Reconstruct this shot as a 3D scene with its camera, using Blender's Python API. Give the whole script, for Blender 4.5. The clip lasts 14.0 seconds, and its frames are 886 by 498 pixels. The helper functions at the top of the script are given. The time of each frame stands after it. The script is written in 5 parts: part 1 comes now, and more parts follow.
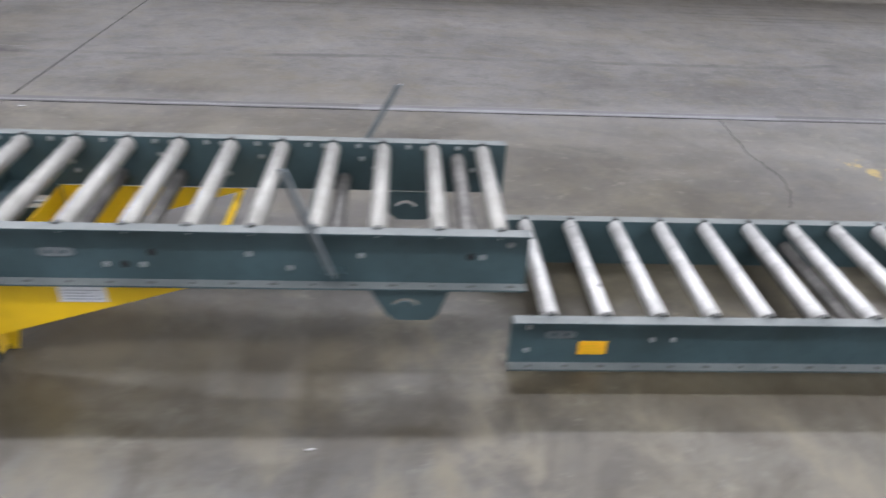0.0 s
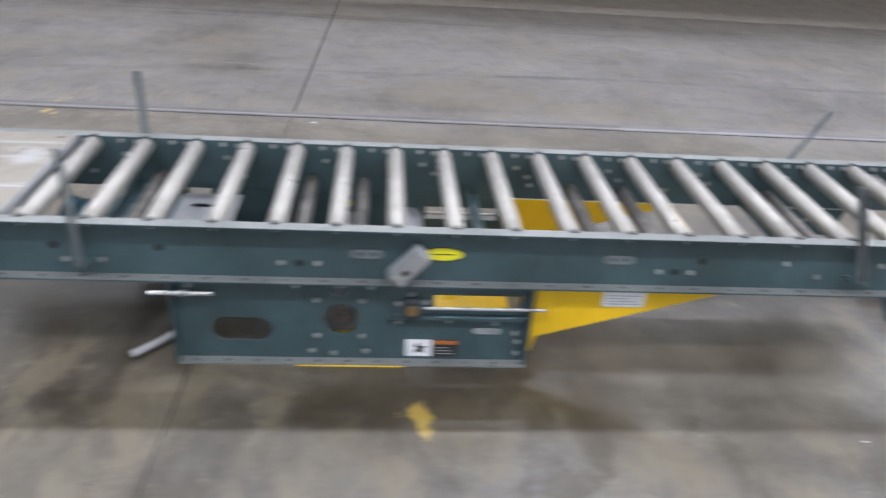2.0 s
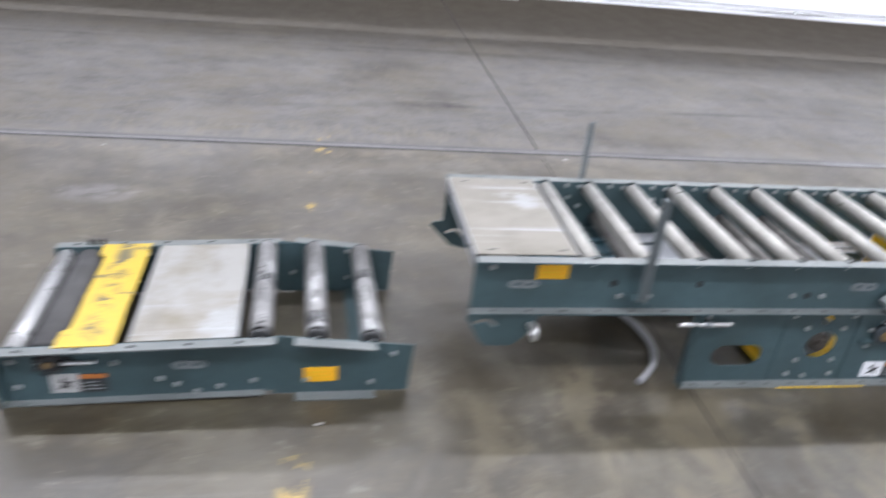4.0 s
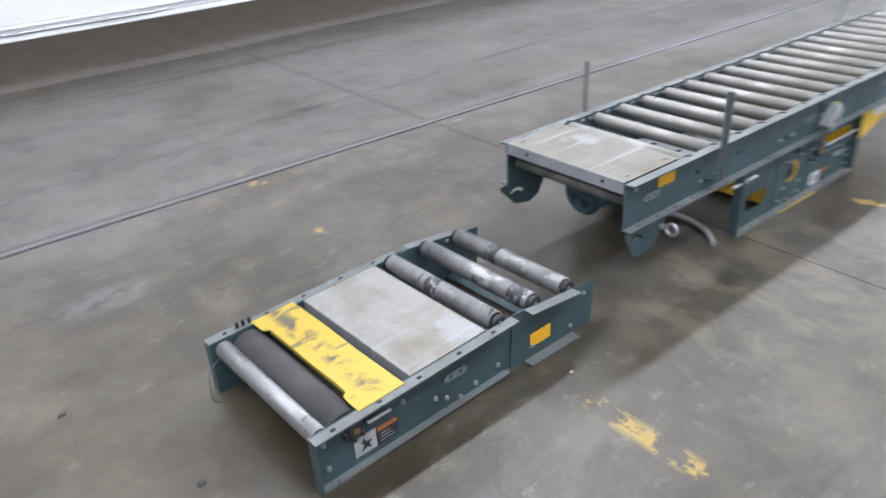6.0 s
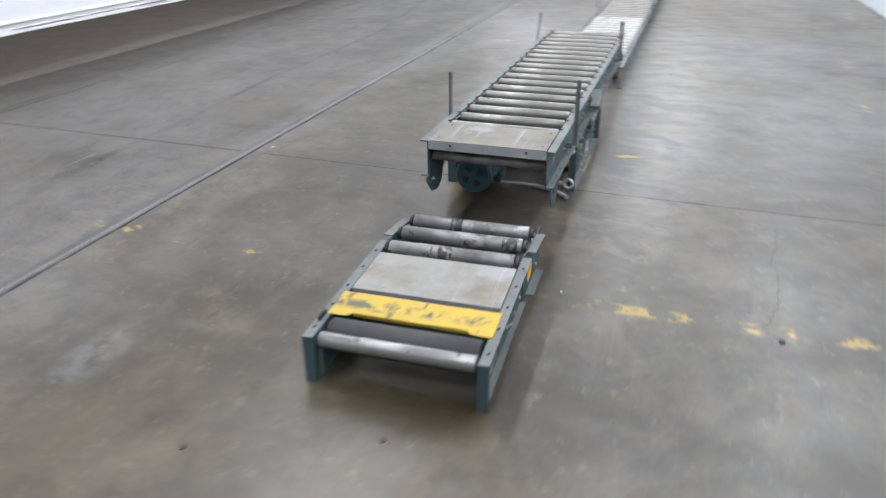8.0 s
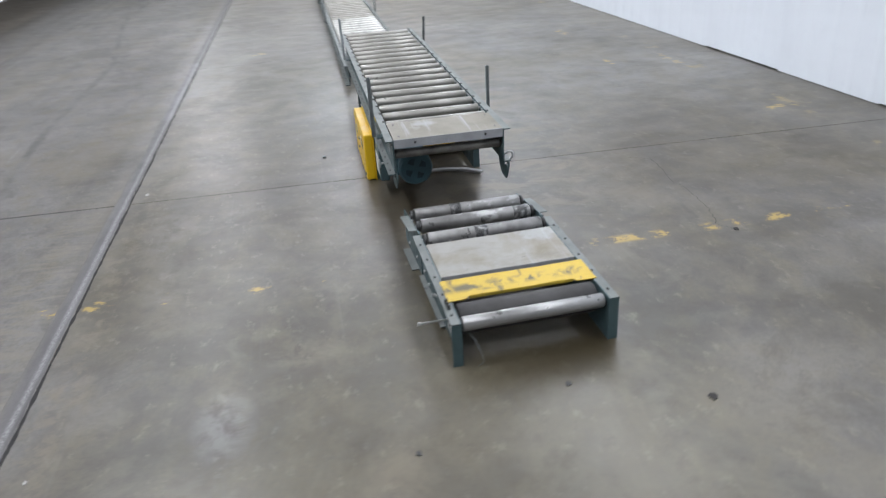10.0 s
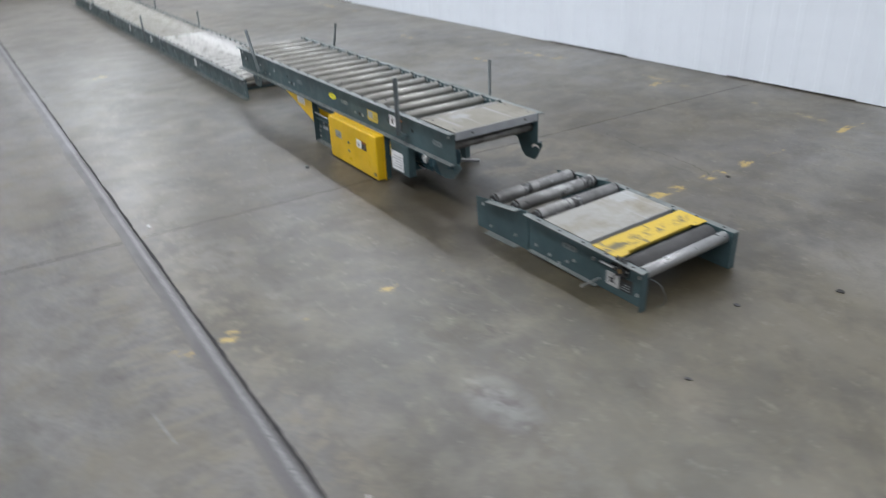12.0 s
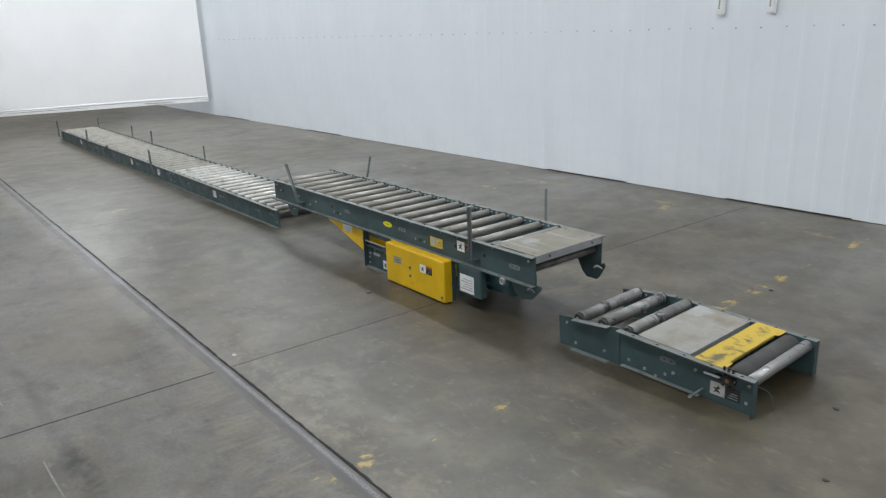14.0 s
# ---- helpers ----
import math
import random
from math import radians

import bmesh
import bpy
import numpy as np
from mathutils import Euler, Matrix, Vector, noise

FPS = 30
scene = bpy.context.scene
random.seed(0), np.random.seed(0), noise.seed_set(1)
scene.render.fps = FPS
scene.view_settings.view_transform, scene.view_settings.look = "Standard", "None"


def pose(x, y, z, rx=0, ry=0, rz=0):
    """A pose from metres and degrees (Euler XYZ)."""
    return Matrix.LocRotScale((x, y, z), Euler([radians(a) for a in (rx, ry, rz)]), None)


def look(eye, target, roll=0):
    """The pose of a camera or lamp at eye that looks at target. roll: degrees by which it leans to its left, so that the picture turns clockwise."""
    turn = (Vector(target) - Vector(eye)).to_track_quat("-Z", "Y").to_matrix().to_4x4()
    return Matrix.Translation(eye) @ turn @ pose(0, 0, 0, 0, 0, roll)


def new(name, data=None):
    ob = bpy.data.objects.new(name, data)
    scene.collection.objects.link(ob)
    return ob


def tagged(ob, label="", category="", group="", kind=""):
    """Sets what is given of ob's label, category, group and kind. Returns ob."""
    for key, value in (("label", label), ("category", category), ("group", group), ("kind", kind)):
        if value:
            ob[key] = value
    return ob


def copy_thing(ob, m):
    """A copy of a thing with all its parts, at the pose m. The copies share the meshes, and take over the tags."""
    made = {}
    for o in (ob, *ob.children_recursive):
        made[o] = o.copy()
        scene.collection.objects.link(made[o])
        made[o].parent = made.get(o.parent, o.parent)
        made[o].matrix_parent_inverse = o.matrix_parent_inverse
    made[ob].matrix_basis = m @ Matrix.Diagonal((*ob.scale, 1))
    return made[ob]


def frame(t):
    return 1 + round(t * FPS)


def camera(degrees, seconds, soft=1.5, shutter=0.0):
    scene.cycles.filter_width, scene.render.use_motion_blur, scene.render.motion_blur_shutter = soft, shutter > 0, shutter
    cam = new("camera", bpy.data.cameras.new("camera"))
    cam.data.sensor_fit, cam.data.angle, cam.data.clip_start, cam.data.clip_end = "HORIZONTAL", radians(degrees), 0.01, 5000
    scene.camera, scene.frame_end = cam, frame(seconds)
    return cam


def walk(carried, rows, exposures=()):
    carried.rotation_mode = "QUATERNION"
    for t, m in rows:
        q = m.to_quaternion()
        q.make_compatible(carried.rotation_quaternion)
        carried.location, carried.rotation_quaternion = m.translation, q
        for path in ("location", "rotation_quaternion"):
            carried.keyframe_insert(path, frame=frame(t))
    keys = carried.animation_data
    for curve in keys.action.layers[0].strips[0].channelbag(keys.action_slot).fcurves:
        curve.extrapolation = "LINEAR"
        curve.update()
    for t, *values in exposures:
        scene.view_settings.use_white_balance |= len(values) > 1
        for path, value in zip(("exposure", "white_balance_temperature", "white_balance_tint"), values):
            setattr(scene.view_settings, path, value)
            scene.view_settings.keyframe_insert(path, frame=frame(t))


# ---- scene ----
cam = camera(62.7, 14.0, soft=1.2, shutter=1.0)

PATH = [
    (0, (2.718, -1.564, 1.336), (2.837, 0.14, 0.294), 3.0),
    (0.5, (2.365, -1.616, 1.335), (2.504, 0.086, 0.294), 2.8),
    (1, (2.0, -1.596, 1.341), (2.113, 0.129, 0.334), 1.9),
    (1.5, (1.607, -1.654, 1.349), (1.79, 0.071, 0.354), 3.3),
    (2, (1.215, -1.642, 1.321), (1.395, 0.083, 0.326), 4.5),
    (2.5, (0.833, -1.653, 1.321), (1.023, 0.059, 0.303), 6.1),
    (3, (0.412, -1.742, 1.334), (0.663, 0.013, 0.408), 4.1),
    (3.5, (0.012, -1.691, 1.321), (0.278, 0.081, 0.432), 4.0),
    (4, (-0.406, -1.648, 1.338), (-0.076, 0.091, 0.408), 6.0),
    (4.2, (-0.549, -1.67, 1.353), (-0.213, 0.046, 0.383), 3.9),
    (6.3, (-1.918, -1.191, 1.378), (-0.652, 0.061, 0.466), -2.1),
    (6.5, (-2.037, -1.135, 1.396), (-0.65, 0.011, 0.522), -1.0),
    (7, (-2.404, -0.99, 1.399), (-0.851, 0.008, 0.631), -1.0),
    (7.5, (-2.641, -0.75, 1.382), (-0.99, 0.017, 0.553), 0.4),
    (8, (-2.918, -0.498, 1.412), (-1.213, 0.072, 0.534), -0.5),
    (8.2, (-3.057, -0.374, 1.432), (-1.315, 0.096, 0.569), -1.1),
    (10.3, (-3.259, 1.124, 1.48), (-1.519, 0.71, 0.585), -1.6),
    (10.5, (-3.234, 1.288, 1.476), (-1.513, 0.799, 0.583), -0.0),
    (11, (-3.188, 1.74, 1.505), (-1.508, 1.127, 0.609), -0.9),
    (11.5, (-3.01, 2.104, 1.496), (-1.394, 1.339, 0.599), -1.9),
    (12, (-2.854, 2.478, 1.524), (-1.349, 1.51, 0.631), -2.5),
    (12.5, (-2.712, 2.807, 1.567), (-1.192, 1.795, 0.752), -3.7),
    (13, (-2.577, 3.032, 1.613), (-1.038, 1.955, 0.924), -4.0),
    (13.5, (-2.561, 3.135, 1.618), (-1.067, 1.957, 0.999), -2.3),
    (14, (-2.556, 3.156, 1.614), (-1.05, 1.979, 1.025), -2.2),
]
walk(cam, [(t, look(eye, target, roll)) for t, eye, target, roll in PATH],
     exposures=((0, 0.16, 6300, 18), (0.8, 0.27, 6300, 19), (2, 0.34, 6300, 19), (3.5, 0.55, 6250, 19), (4.2, 0.46, 6250, 18), (6.5, 0.27, 6150, 17), (8, 0.1, 6330, 15), (10.5, -0.04, 6350, 14),
                (12, -0.12, 6350, 13), (13, -0.16, 6450, 11), (14, -0.42, 6600, 10)))

# ---- world and lamps ----
world = bpy.data.worlds.new("world")
scene.world = world
world.use_nodes = True
world.node_tree.nodes["Background"].inputs[0].default_value = (0.75, 0.82, 0.9, 1)
world.node_tree.nodes["Background"].inputs[1].default_value = 0.05

LAMP_Z = 5.5
CURTAIN_TOP = 3.7
LAMP_POWER = 152.0
# x, y and share of the power of each fixture: two rows, a bright one past the curtain that shines over it, two between
LAMPS = [(-5.6 + 2.8 * i, y, p) for i in range(7) for y, p in ((-2.4, 0.5), (2.95, 0.7 if i < 4 else 0.45 if i < 5 else 0.38), (7.4, 0.9))]
# the added pair at x 16.2 brightens the floor past the end curtain
LAMPS += [(5.6, 0.45, 0.35), (11.2, 0.45, 0.85), (16.2, 3.6, 1.3), (16.2, -0.4, 1.3)]
for lx, ly, share in LAMPS:
    lamp = bpy.data.lights.new("lamp", "AREA")
    lamp.shape, lamp.size, lamp.size_y = "RECTANGLE", 2.2, 0.3
    lamp.energy, lamp.color = LAMP_POWER * share, (0.935, 0.98, 1.015)
    ob = new("lamp", lamp)
    ob.matrix_world = pose(lx, ly, LAMP_Z - 0.02)


# ---- materials ----
class Nodes:
    """Short hand for one node tree."""

    def __init__(self, name):
        self.mat = bpy.data.materials.new(name)
        self.mat.use_nodes = True
        self.tree = self.mat.node_tree
        self.bsdf = self.tree.nodes["Principled BSDF"]
        self.coord = self.tree.nodes.new("ShaderNodeTexCoord").outputs["Object"]

    def put(self, sock, value):
        if isinstance(value, bpy.types.NodeSocket):
            self.tree.links.new(value, sock)
        else:
            sock.default_value = value

    def set(self, **kw):
        for key, value in kw.items():
            self.put(self.bsdf.inputs[key.replace("_", " ")], value)
        return self

    def noise(self, scale, detail=4.0, rough=0.55, vec=None, squash=None, distort=0.0):
        n = self.tree.nodes.new("ShaderNodeTexNoise")
        n.inputs["Scale"].default_value, n.inputs["Detail"].default_value = scale, detail
        n.inputs["Roughness"].default_value, n.inputs["Distortion"].default_value = rough, distort
        v = vec or self.coord
        if squash:
            m = self.tree.nodes.new("ShaderNodeMapping")
            m.inputs["Scale"].default_value = squash
            self.tree.links.new(v, m.inputs["Vector"])
            v = m.outputs["Vector"]
        self.tree.links.new(v, n.inputs["Vector"])
        return n.outputs["Fac"]

    def ramp(self, fac, a, b, lo=0.0, hi=1.0):
        n = self.tree.nodes.new("ShaderNodeMapRange")
        n.clamp = True
        self.put(n.inputs[0], fac)
        for i, v in zip((1, 2, 3, 4), (a, b, lo, hi)):
            n.inputs[i].default_value = v
        return n.outputs[0]

    def math(self, op, a, b=0.0):
        n = self.tree.nodes.new("ShaderNodeMath")
        n.operation = op
        self.put(n.inputs[0], a)
        self.put(n.inputs[1], b)
        return n.outputs[0]

    def mix(self, fac, a, b):
        n = self.tree.nodes.new("ShaderNodeMix")
        n.data_type = "RGBA"
        self.put(n.inputs[0], fac)
        for sock, v in ((n.inputs[6], a), (n.inputs[7], b)):
            self.put(sock, (*v, 1) if isinstance(v, tuple) and len(v) == 3 else v)
        return n.outputs[2]

    def bump(self, height, strength=0.2, distance=0.01):
        n = self.tree.nodes.new("ShaderNodeBump")
        n.inputs["Strength"].default_value, n.inputs["Distance"].default_value = strength, distance
        self.put(n.inputs["Height"], height)
        self.put(self.bsdf.inputs["Normal"], n.outputs["Normal"])
        return self

    def axis(self, vec=None):
        n = self.tree.nodes.new("ShaderNodeSeparateXYZ")
        self.tree.links.new(vec or self.coord, n.inputs[0])
        return n.outputs

    def random(self):
        return self.tree.nodes.new("ShaderNodeObjectInfo").outputs["Random"]

    def position(self):
        return self.tree.nodes.new("ShaderNodeNewGeometry").outputs["Position"]


def painted(name, base, dark, rough=0.45, metal=0.0, fine=40.0, coarse=4.0, wear=None, wear_from=0.66):
    """Paint on metal: two scales of dirt, some chipped spots."""
    n = Nodes(name)
    col = n.mix(n.ramp(n.noise(coarse), 0.35, 0.7), base, dark)
    col = n.mix(n.ramp(n.noise(fine, 6), 0.5, 0.75, 0.0, 0.5), col, dark)
    if wear:
        chips = n.ramp(n.noise(fine * 0.7, 8, 0.7), wear_from, wear_from + 0.04)
        col = n.mix(chips, col, wear)
    n.set(Base_Color=col, Metallic=metal, Roughness=n.ramp(n.noise(coarse * 3), 0.3, 0.7, rough - 0.1, rough + 0.15))
    return n.bump(n.noise(fine * 3), 0.08, 0.002).mat


def bare_metal(name, base, dark, rough=0.35, metal=0.9, stain=0.6, squash=(3, 3, 3), scale=4.0):
    n = Nodes(name)
    jitter = n.tree.nodes.new("ShaderNodeVectorMath")
    n.put(jitter.inputs[0], n.coord)
    n.put(jitter.inputs[1], n.random())
    vec = jitter.outputs[0]
    col = n.mix(n.ramp(n.noise(scale, 5, vec=vec, squash=squash), stain - 0.12, stain + 0.12), base, dark)
    col = n.mix(n.ramp(n.noise(scale * 14, 4, vec=vec), 0.45, 0.8, 0.0, 0.45), col, dark)
    n.set(Base_Color=col, Metallic=metal, Roughness=n.ramp(n.noise(scale * 3, 4, vec=vec), 0.3, 0.75, rough - 0.1, rough + 0.2))
    return n.bump(n.noise(scale * 30, vec=vec), 0.06, 0.002).mat


def concrete():
    """Trowelled slab: grey traffic film over brownish cement, scuffs, dirt along the curtain, worn yellow lines. Some
    sheen and shade is put into the colour.
    """
    n = Nodes("concrete")
    pos = n.position()
    x, y, z = n.axis(pos)
    big = n.noise(0.42, 3, 0.5, vec=pos, distort=0.4)
    patch = n.noise(1.5, 8, 0.6, vec=pos, distort=0.5)
    mottle = n.noise(6.5, 6, 0.6, vec=pos, squash=(0.8, 1.1, 1))
    grain = n.noise(55, 3, 0.6, vec=pos)
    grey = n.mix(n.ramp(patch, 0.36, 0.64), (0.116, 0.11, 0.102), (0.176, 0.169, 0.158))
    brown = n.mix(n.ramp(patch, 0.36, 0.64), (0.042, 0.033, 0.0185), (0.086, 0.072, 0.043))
    # greyer towards the wall and the near end: lamp sheen put into the colour
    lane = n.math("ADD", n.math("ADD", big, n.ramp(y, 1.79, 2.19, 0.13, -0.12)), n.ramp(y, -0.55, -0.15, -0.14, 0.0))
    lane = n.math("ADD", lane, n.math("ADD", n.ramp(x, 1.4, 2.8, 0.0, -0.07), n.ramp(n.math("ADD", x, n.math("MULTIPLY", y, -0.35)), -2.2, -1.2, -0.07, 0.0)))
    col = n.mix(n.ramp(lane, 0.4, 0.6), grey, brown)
    # cloudy mottling at hand size, then grain
    col = n.mix(n.ramp(mottle, 0.48, 0.66, 0.0, 0.45), col, (0.15, 0.13, 0.084))
    col = n.mix(n.ramp(mottle, 0.34, 0.5, 0.4, 0.0), col, (0.042, 0.035, 0.022))
    col = n.mix(n.ramp(grain, 0.4, 0.75, 0.0, 0.35), col, (0.05, 0.046, 0.04))
    # dusty tan patches with ragged rims
    dust = n.noise(1.1, 9, 0.66, vec=pos, squash=(0.7, 1.2, 1), distort=0.8)
    col = n.mix(n.ramp(dust, 0.5, 0.63, 0.0, 0.45), col, (0.15, 0.131, 0.092))
    # the far end is mixed towards a paler tan
    far = n.math("MULTIPLY", n.ramp(x, 4.5, 9.5, 0.0, 0.55), n.ramp(y, 2.6, 1.2))
    col = n.mix(n.math("MULTIPLY", far, n.ramp(patch, 0.3, 0.6, 0.6, 1.0)), col, (0.19, 0.168, 0.126))
    # dust also lies past the end of the machines
    near = n.math("MULTIPLY", n.ramp(x, -1.9, -1.2, 0.55, 0.0), n.ramp(y, 1.5, 0.6))
    col = n.mix(n.math("MULTIPLY", near, n.ramp(patch, 0.42, 0.56, 0.3, 1.0)), col, (0.165, 0.145, 0.1))
    # brown grit scattered along the near edge of the sealed joint
    grit = n.math("MULTIPLY", n.ramp(n.math("ABSOLUTE", n.math("SUBTRACT", y, 1.86)), 0.03, 0.12, 1.0, 0.0), n.ramp(n.noise(13, 7, 0.7, vec=pos, distort=0.4), 0.48, 0.6, 0.0, 0.5))
    col = n.mix(n.math("MULTIPLY", grit, n.ramp(x, 0.6, 1.6, 1.0, 0.3)), col, (0.19, 0.16, 0.11))
    # ragged brown stains of a foot or two across, mostly on the lane of the machines
    stain = n.noise(2.1, 9, 0.68, vec=pos, distort=0.5)
    lane_only = n.ramp(y, 1.8, 2.3, 1.0, 0.35)
    col = n.mix(n.math("MULTIPLY", lane_only, n.ramp(stain, 0.52, 0.6, 0.0, 0.42)), col, (0.052, 0.043, 0.027))
    col = n.mix(n.math("MULTIPLY", lane_only, n.ramp(stain, 0.38, 0.46, 0.3, 0.0)), col, (0.165, 0.148, 0.112))
    # dark oil and tyre film
    film = n.noise(0.8, 6, 0.6, vec=pos, squash=(0.35, 1.6, 1))
    col = n.mix(n.ramp(film, 0.52, 0.72, 0.0, 0.5), col, (0.035, 0.031, 0.026))
    # thin drag marks along the aisle
    drag = n.noise(1.6, 4, 0.6, vec=pos, squash=(0.3, 11, 1))
    col = n.mix(n.ramp(drag, 0.62, 0.76, 0.0, 0.15), col, (0.19, 0.183, 0.172))
    # small pale chips and dark dabs
    col = n.mix(n.ramp(n.noise(15, 8, 0.72, vec=pos, squash=(0.7, 1, 1)), 0.57, 0.66, 0.0, 0.45), col, (0.2, 0.182, 0.14))
    col = n.mix(n.ramp(n.noise(11, 8, 0.72, vec=pos, squash=(1, 0.7, 1)), 0.58, 0.67, 0.0, 0.22), col, (0.03, 0.027, 0.022))
    # tyre mark that curves along the aisle
    track = n.math("ADD", n.math("ADD", n.ramp(x, -0.5, 0.6, 2.65, 2.79), n.ramp(x, 1.2, 2.6, 0.0, 0.1)), n.ramp(x, 5.0, 8.3, 0.0, 0.5))
    off3 = n.math("ABSOLUTE", n.math("ADD", n.math("SUBTRACT", y, track), n.math("MULTIPLY", n.math("SUBTRACT", mottle, 0.5), 0.08)))
    tyre = n.math("MULTIPLY", n.ramp(off3, 0.014, 0.045, 1.0, 0.0), n.math("MULTIPLY", n.ramp(patch, 0.42, 0.56, 0.0, 0.55), n.ramp(x, 0.6, 1.4, 0.35, 1.0)))
    col = n.mix(tyre, col, (0.033, 0.031, 0.028))
    # pale rippled scuffs beside the sealed joint
    ripple = n.ramp(n.noise(4.5, 5, 0.6, vec=pos, squash=(4.5, 1.1, 1), distort=0.5), 0.47, 0.6, 0.0, 0.5)
    beside = n.math("MULTIPLY", n.ramp(n.math("ABSOLUTE", n.math("SUBTRACT", y, 2.17)), 0.05, 0.2, 1.0, 0.0), n.ramp(n.math("ABSOLUTE", n.math("ADD", x, 0.5)), 0.6, 1.6, 1.0, 0.25))
    col = n.mix(n.math("MULTIPLY", ripple, beside), col, (0.2, 0.18, 0.135))
    # brown dirt band along the curtain, darkened further as painted shade past it
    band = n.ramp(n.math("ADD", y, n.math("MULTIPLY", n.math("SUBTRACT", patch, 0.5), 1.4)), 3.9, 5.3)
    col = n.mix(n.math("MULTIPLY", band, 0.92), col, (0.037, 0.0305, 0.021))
    # dark drag lines where the dirt band begins
    lines = n.ramp(n.noise(1.3, 6, 0.6, vec=pos, squash=(0.3, 7, 1), distort=0.2), 0.5, 0.62, 0.0, 0.6)
    col = n.mix(n.math("MULTIPLY", lines, n.ramp(n.math("ABSOLUTE", n.math("SUBTRACT", y, 4.3)), 0.1, 0.6, 1.0, 0.0)), col, (0.034, 0.028, 0.021))
    # rubber smudge beside the scrape, and worn pale patches with their gloss painted in
    for cx, cy, w, d, deep, tone in ((0.28, 2.77, 0.24, 0.055, 0.95, (0.034, 0.032, 0.029)), (-1.33, 1.3, 0.16, 0.09, 0.5, (0.22, 0.21, 0.2)), (-1.2, 1.72, 0.12, 0.1, 0.35, (0.2, 0.185, 0.155)), (-0.3, 1.62, 0.25, 0.08, 0.3, (0.2, 0.188, 0.16)),
                                     (-1.7, 0.78, 0.1, 0.1, 0.4, (0.19, 0.16, 0.11)), (-1.0, 1.05, 0.1, 0.12, 0.4, (0.19, 0.165, 0.12)), (0.3, 1.7, 0.3, 0.12, 0.3, (0.2, 0.19, 0.165))):
        gx = n.math("POWER", n.math("MULTIPLY", n.math("SUBTRACT", x, cx), 1 / w), 2.0)
        gy = n.math("POWER", n.math("MULTIPLY", n.math("SUBTRACT", y, cy), 1 / d), 2.0)
        worn = n.math("MULTIPLY", n.ramp(n.math("ADD", gx, gy), 0.2, 1.6, 1.0, 0.0), n.ramp(n.noise(8, 7, 0.66, vec=pos, distort=0.5), 0.4, 0.58))
        col = n.mix(n.math("MULTIPLY", worn, deep), col, tone)
    # patchy grime trodden in beside and under the machines
    aisle = n.math("MULTIPLY", n.ramp(n.math("ABSOLUTE", n.math("ADD", y, 0.15)), 0.35, 0.75, 1.0, 0.0), n.ramp(x, -0.4, 0.2))
    blots = n.noise(3.4, 8, 0.68, vec=pos, squash=(1.3, 0.8, 1), distort=0.4)
    col = n.mix(n.math("MULTIPLY", aisle, n.ramp(blots, 0.5, 0.6, 0.0, 0.7)), col, (0.16, 0.135, 0.088))
    col = n.mix(n.math("MULTIPLY", aisle, n.ramp(blots, 0.38, 0.48, 0.65, 0.0)), col, (0.04, 0.031, 0.018))
    # ragged oil stains under the machines, deepened to paint in their shade
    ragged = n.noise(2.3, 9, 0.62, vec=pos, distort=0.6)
    stain_shade = 0.0
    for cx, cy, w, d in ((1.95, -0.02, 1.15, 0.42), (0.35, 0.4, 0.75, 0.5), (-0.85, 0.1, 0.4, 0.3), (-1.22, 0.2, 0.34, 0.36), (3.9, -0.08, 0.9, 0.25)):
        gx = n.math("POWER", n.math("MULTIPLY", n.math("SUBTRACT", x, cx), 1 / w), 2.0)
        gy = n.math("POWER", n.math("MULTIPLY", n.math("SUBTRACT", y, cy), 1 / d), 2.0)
        stain_shade = n.math("MAXIMUM", stain_shade, n.ramp(n.math("ADD", gx, gy), 0.1, 1.3, 0.3, 0.0))
    shaded_stain = n.math("MULTIPLY", n.ramp(n.math("ADD", ragged, stain_shade), 0.58, 0.8), n.ramp(stain_shade, 0.0, 0.06))
    col = n.mix(n.math("MULTIPLY", shaded_stain, 0.62), col, (0.04, 0.029, 0.013))
    # worn yellow line across the walkway, left in a few stretches
    wob = n.math("MULTIPLY", n.math("SUBTRACT", n.noise(1.6, 3, vec=pos), 0.5), 0.06)
    off = n.math("ABSOLUTE", n.math("ADD", n.math("ADD", x, 0.465), wob))
    inside = n.ramp(off, 0.02, 0.046, 1.0, 0.0)
    kept = 0.0
    for yc, half, keep in ((-0.275, 0.035, 0.11), (-0.435, 0.08, 0.25), (-0.59, 0.05, 0.2), (-0.83, 0.055, 0.2), (-1.005, 0.06, 0.16), (-1.17, 0.085, 0.12), (-1.46, 0.08, 0.08), (-2.23, 0.14, 0.16)):
        here = n.ramp(n.math("ABSOLUTE", n.math("SUBTRACT", y, yc)), half * 0.5, half * 1.5, keep * 0.8 + 0.06, 0.0)
        kept = n.math("MAXIMUM", kept, here)
    left = n.ramp(n.math("ADD", n.noise(9, 7, 0.68, vec=pos, squash=(1.6, 0.8, 1)), kept), 0.66, 0.72)
    flaky = n.noise(9, 7, 0.68, vec=pos, squash=(1.6, 0.8, 1))
    rest = 0.0
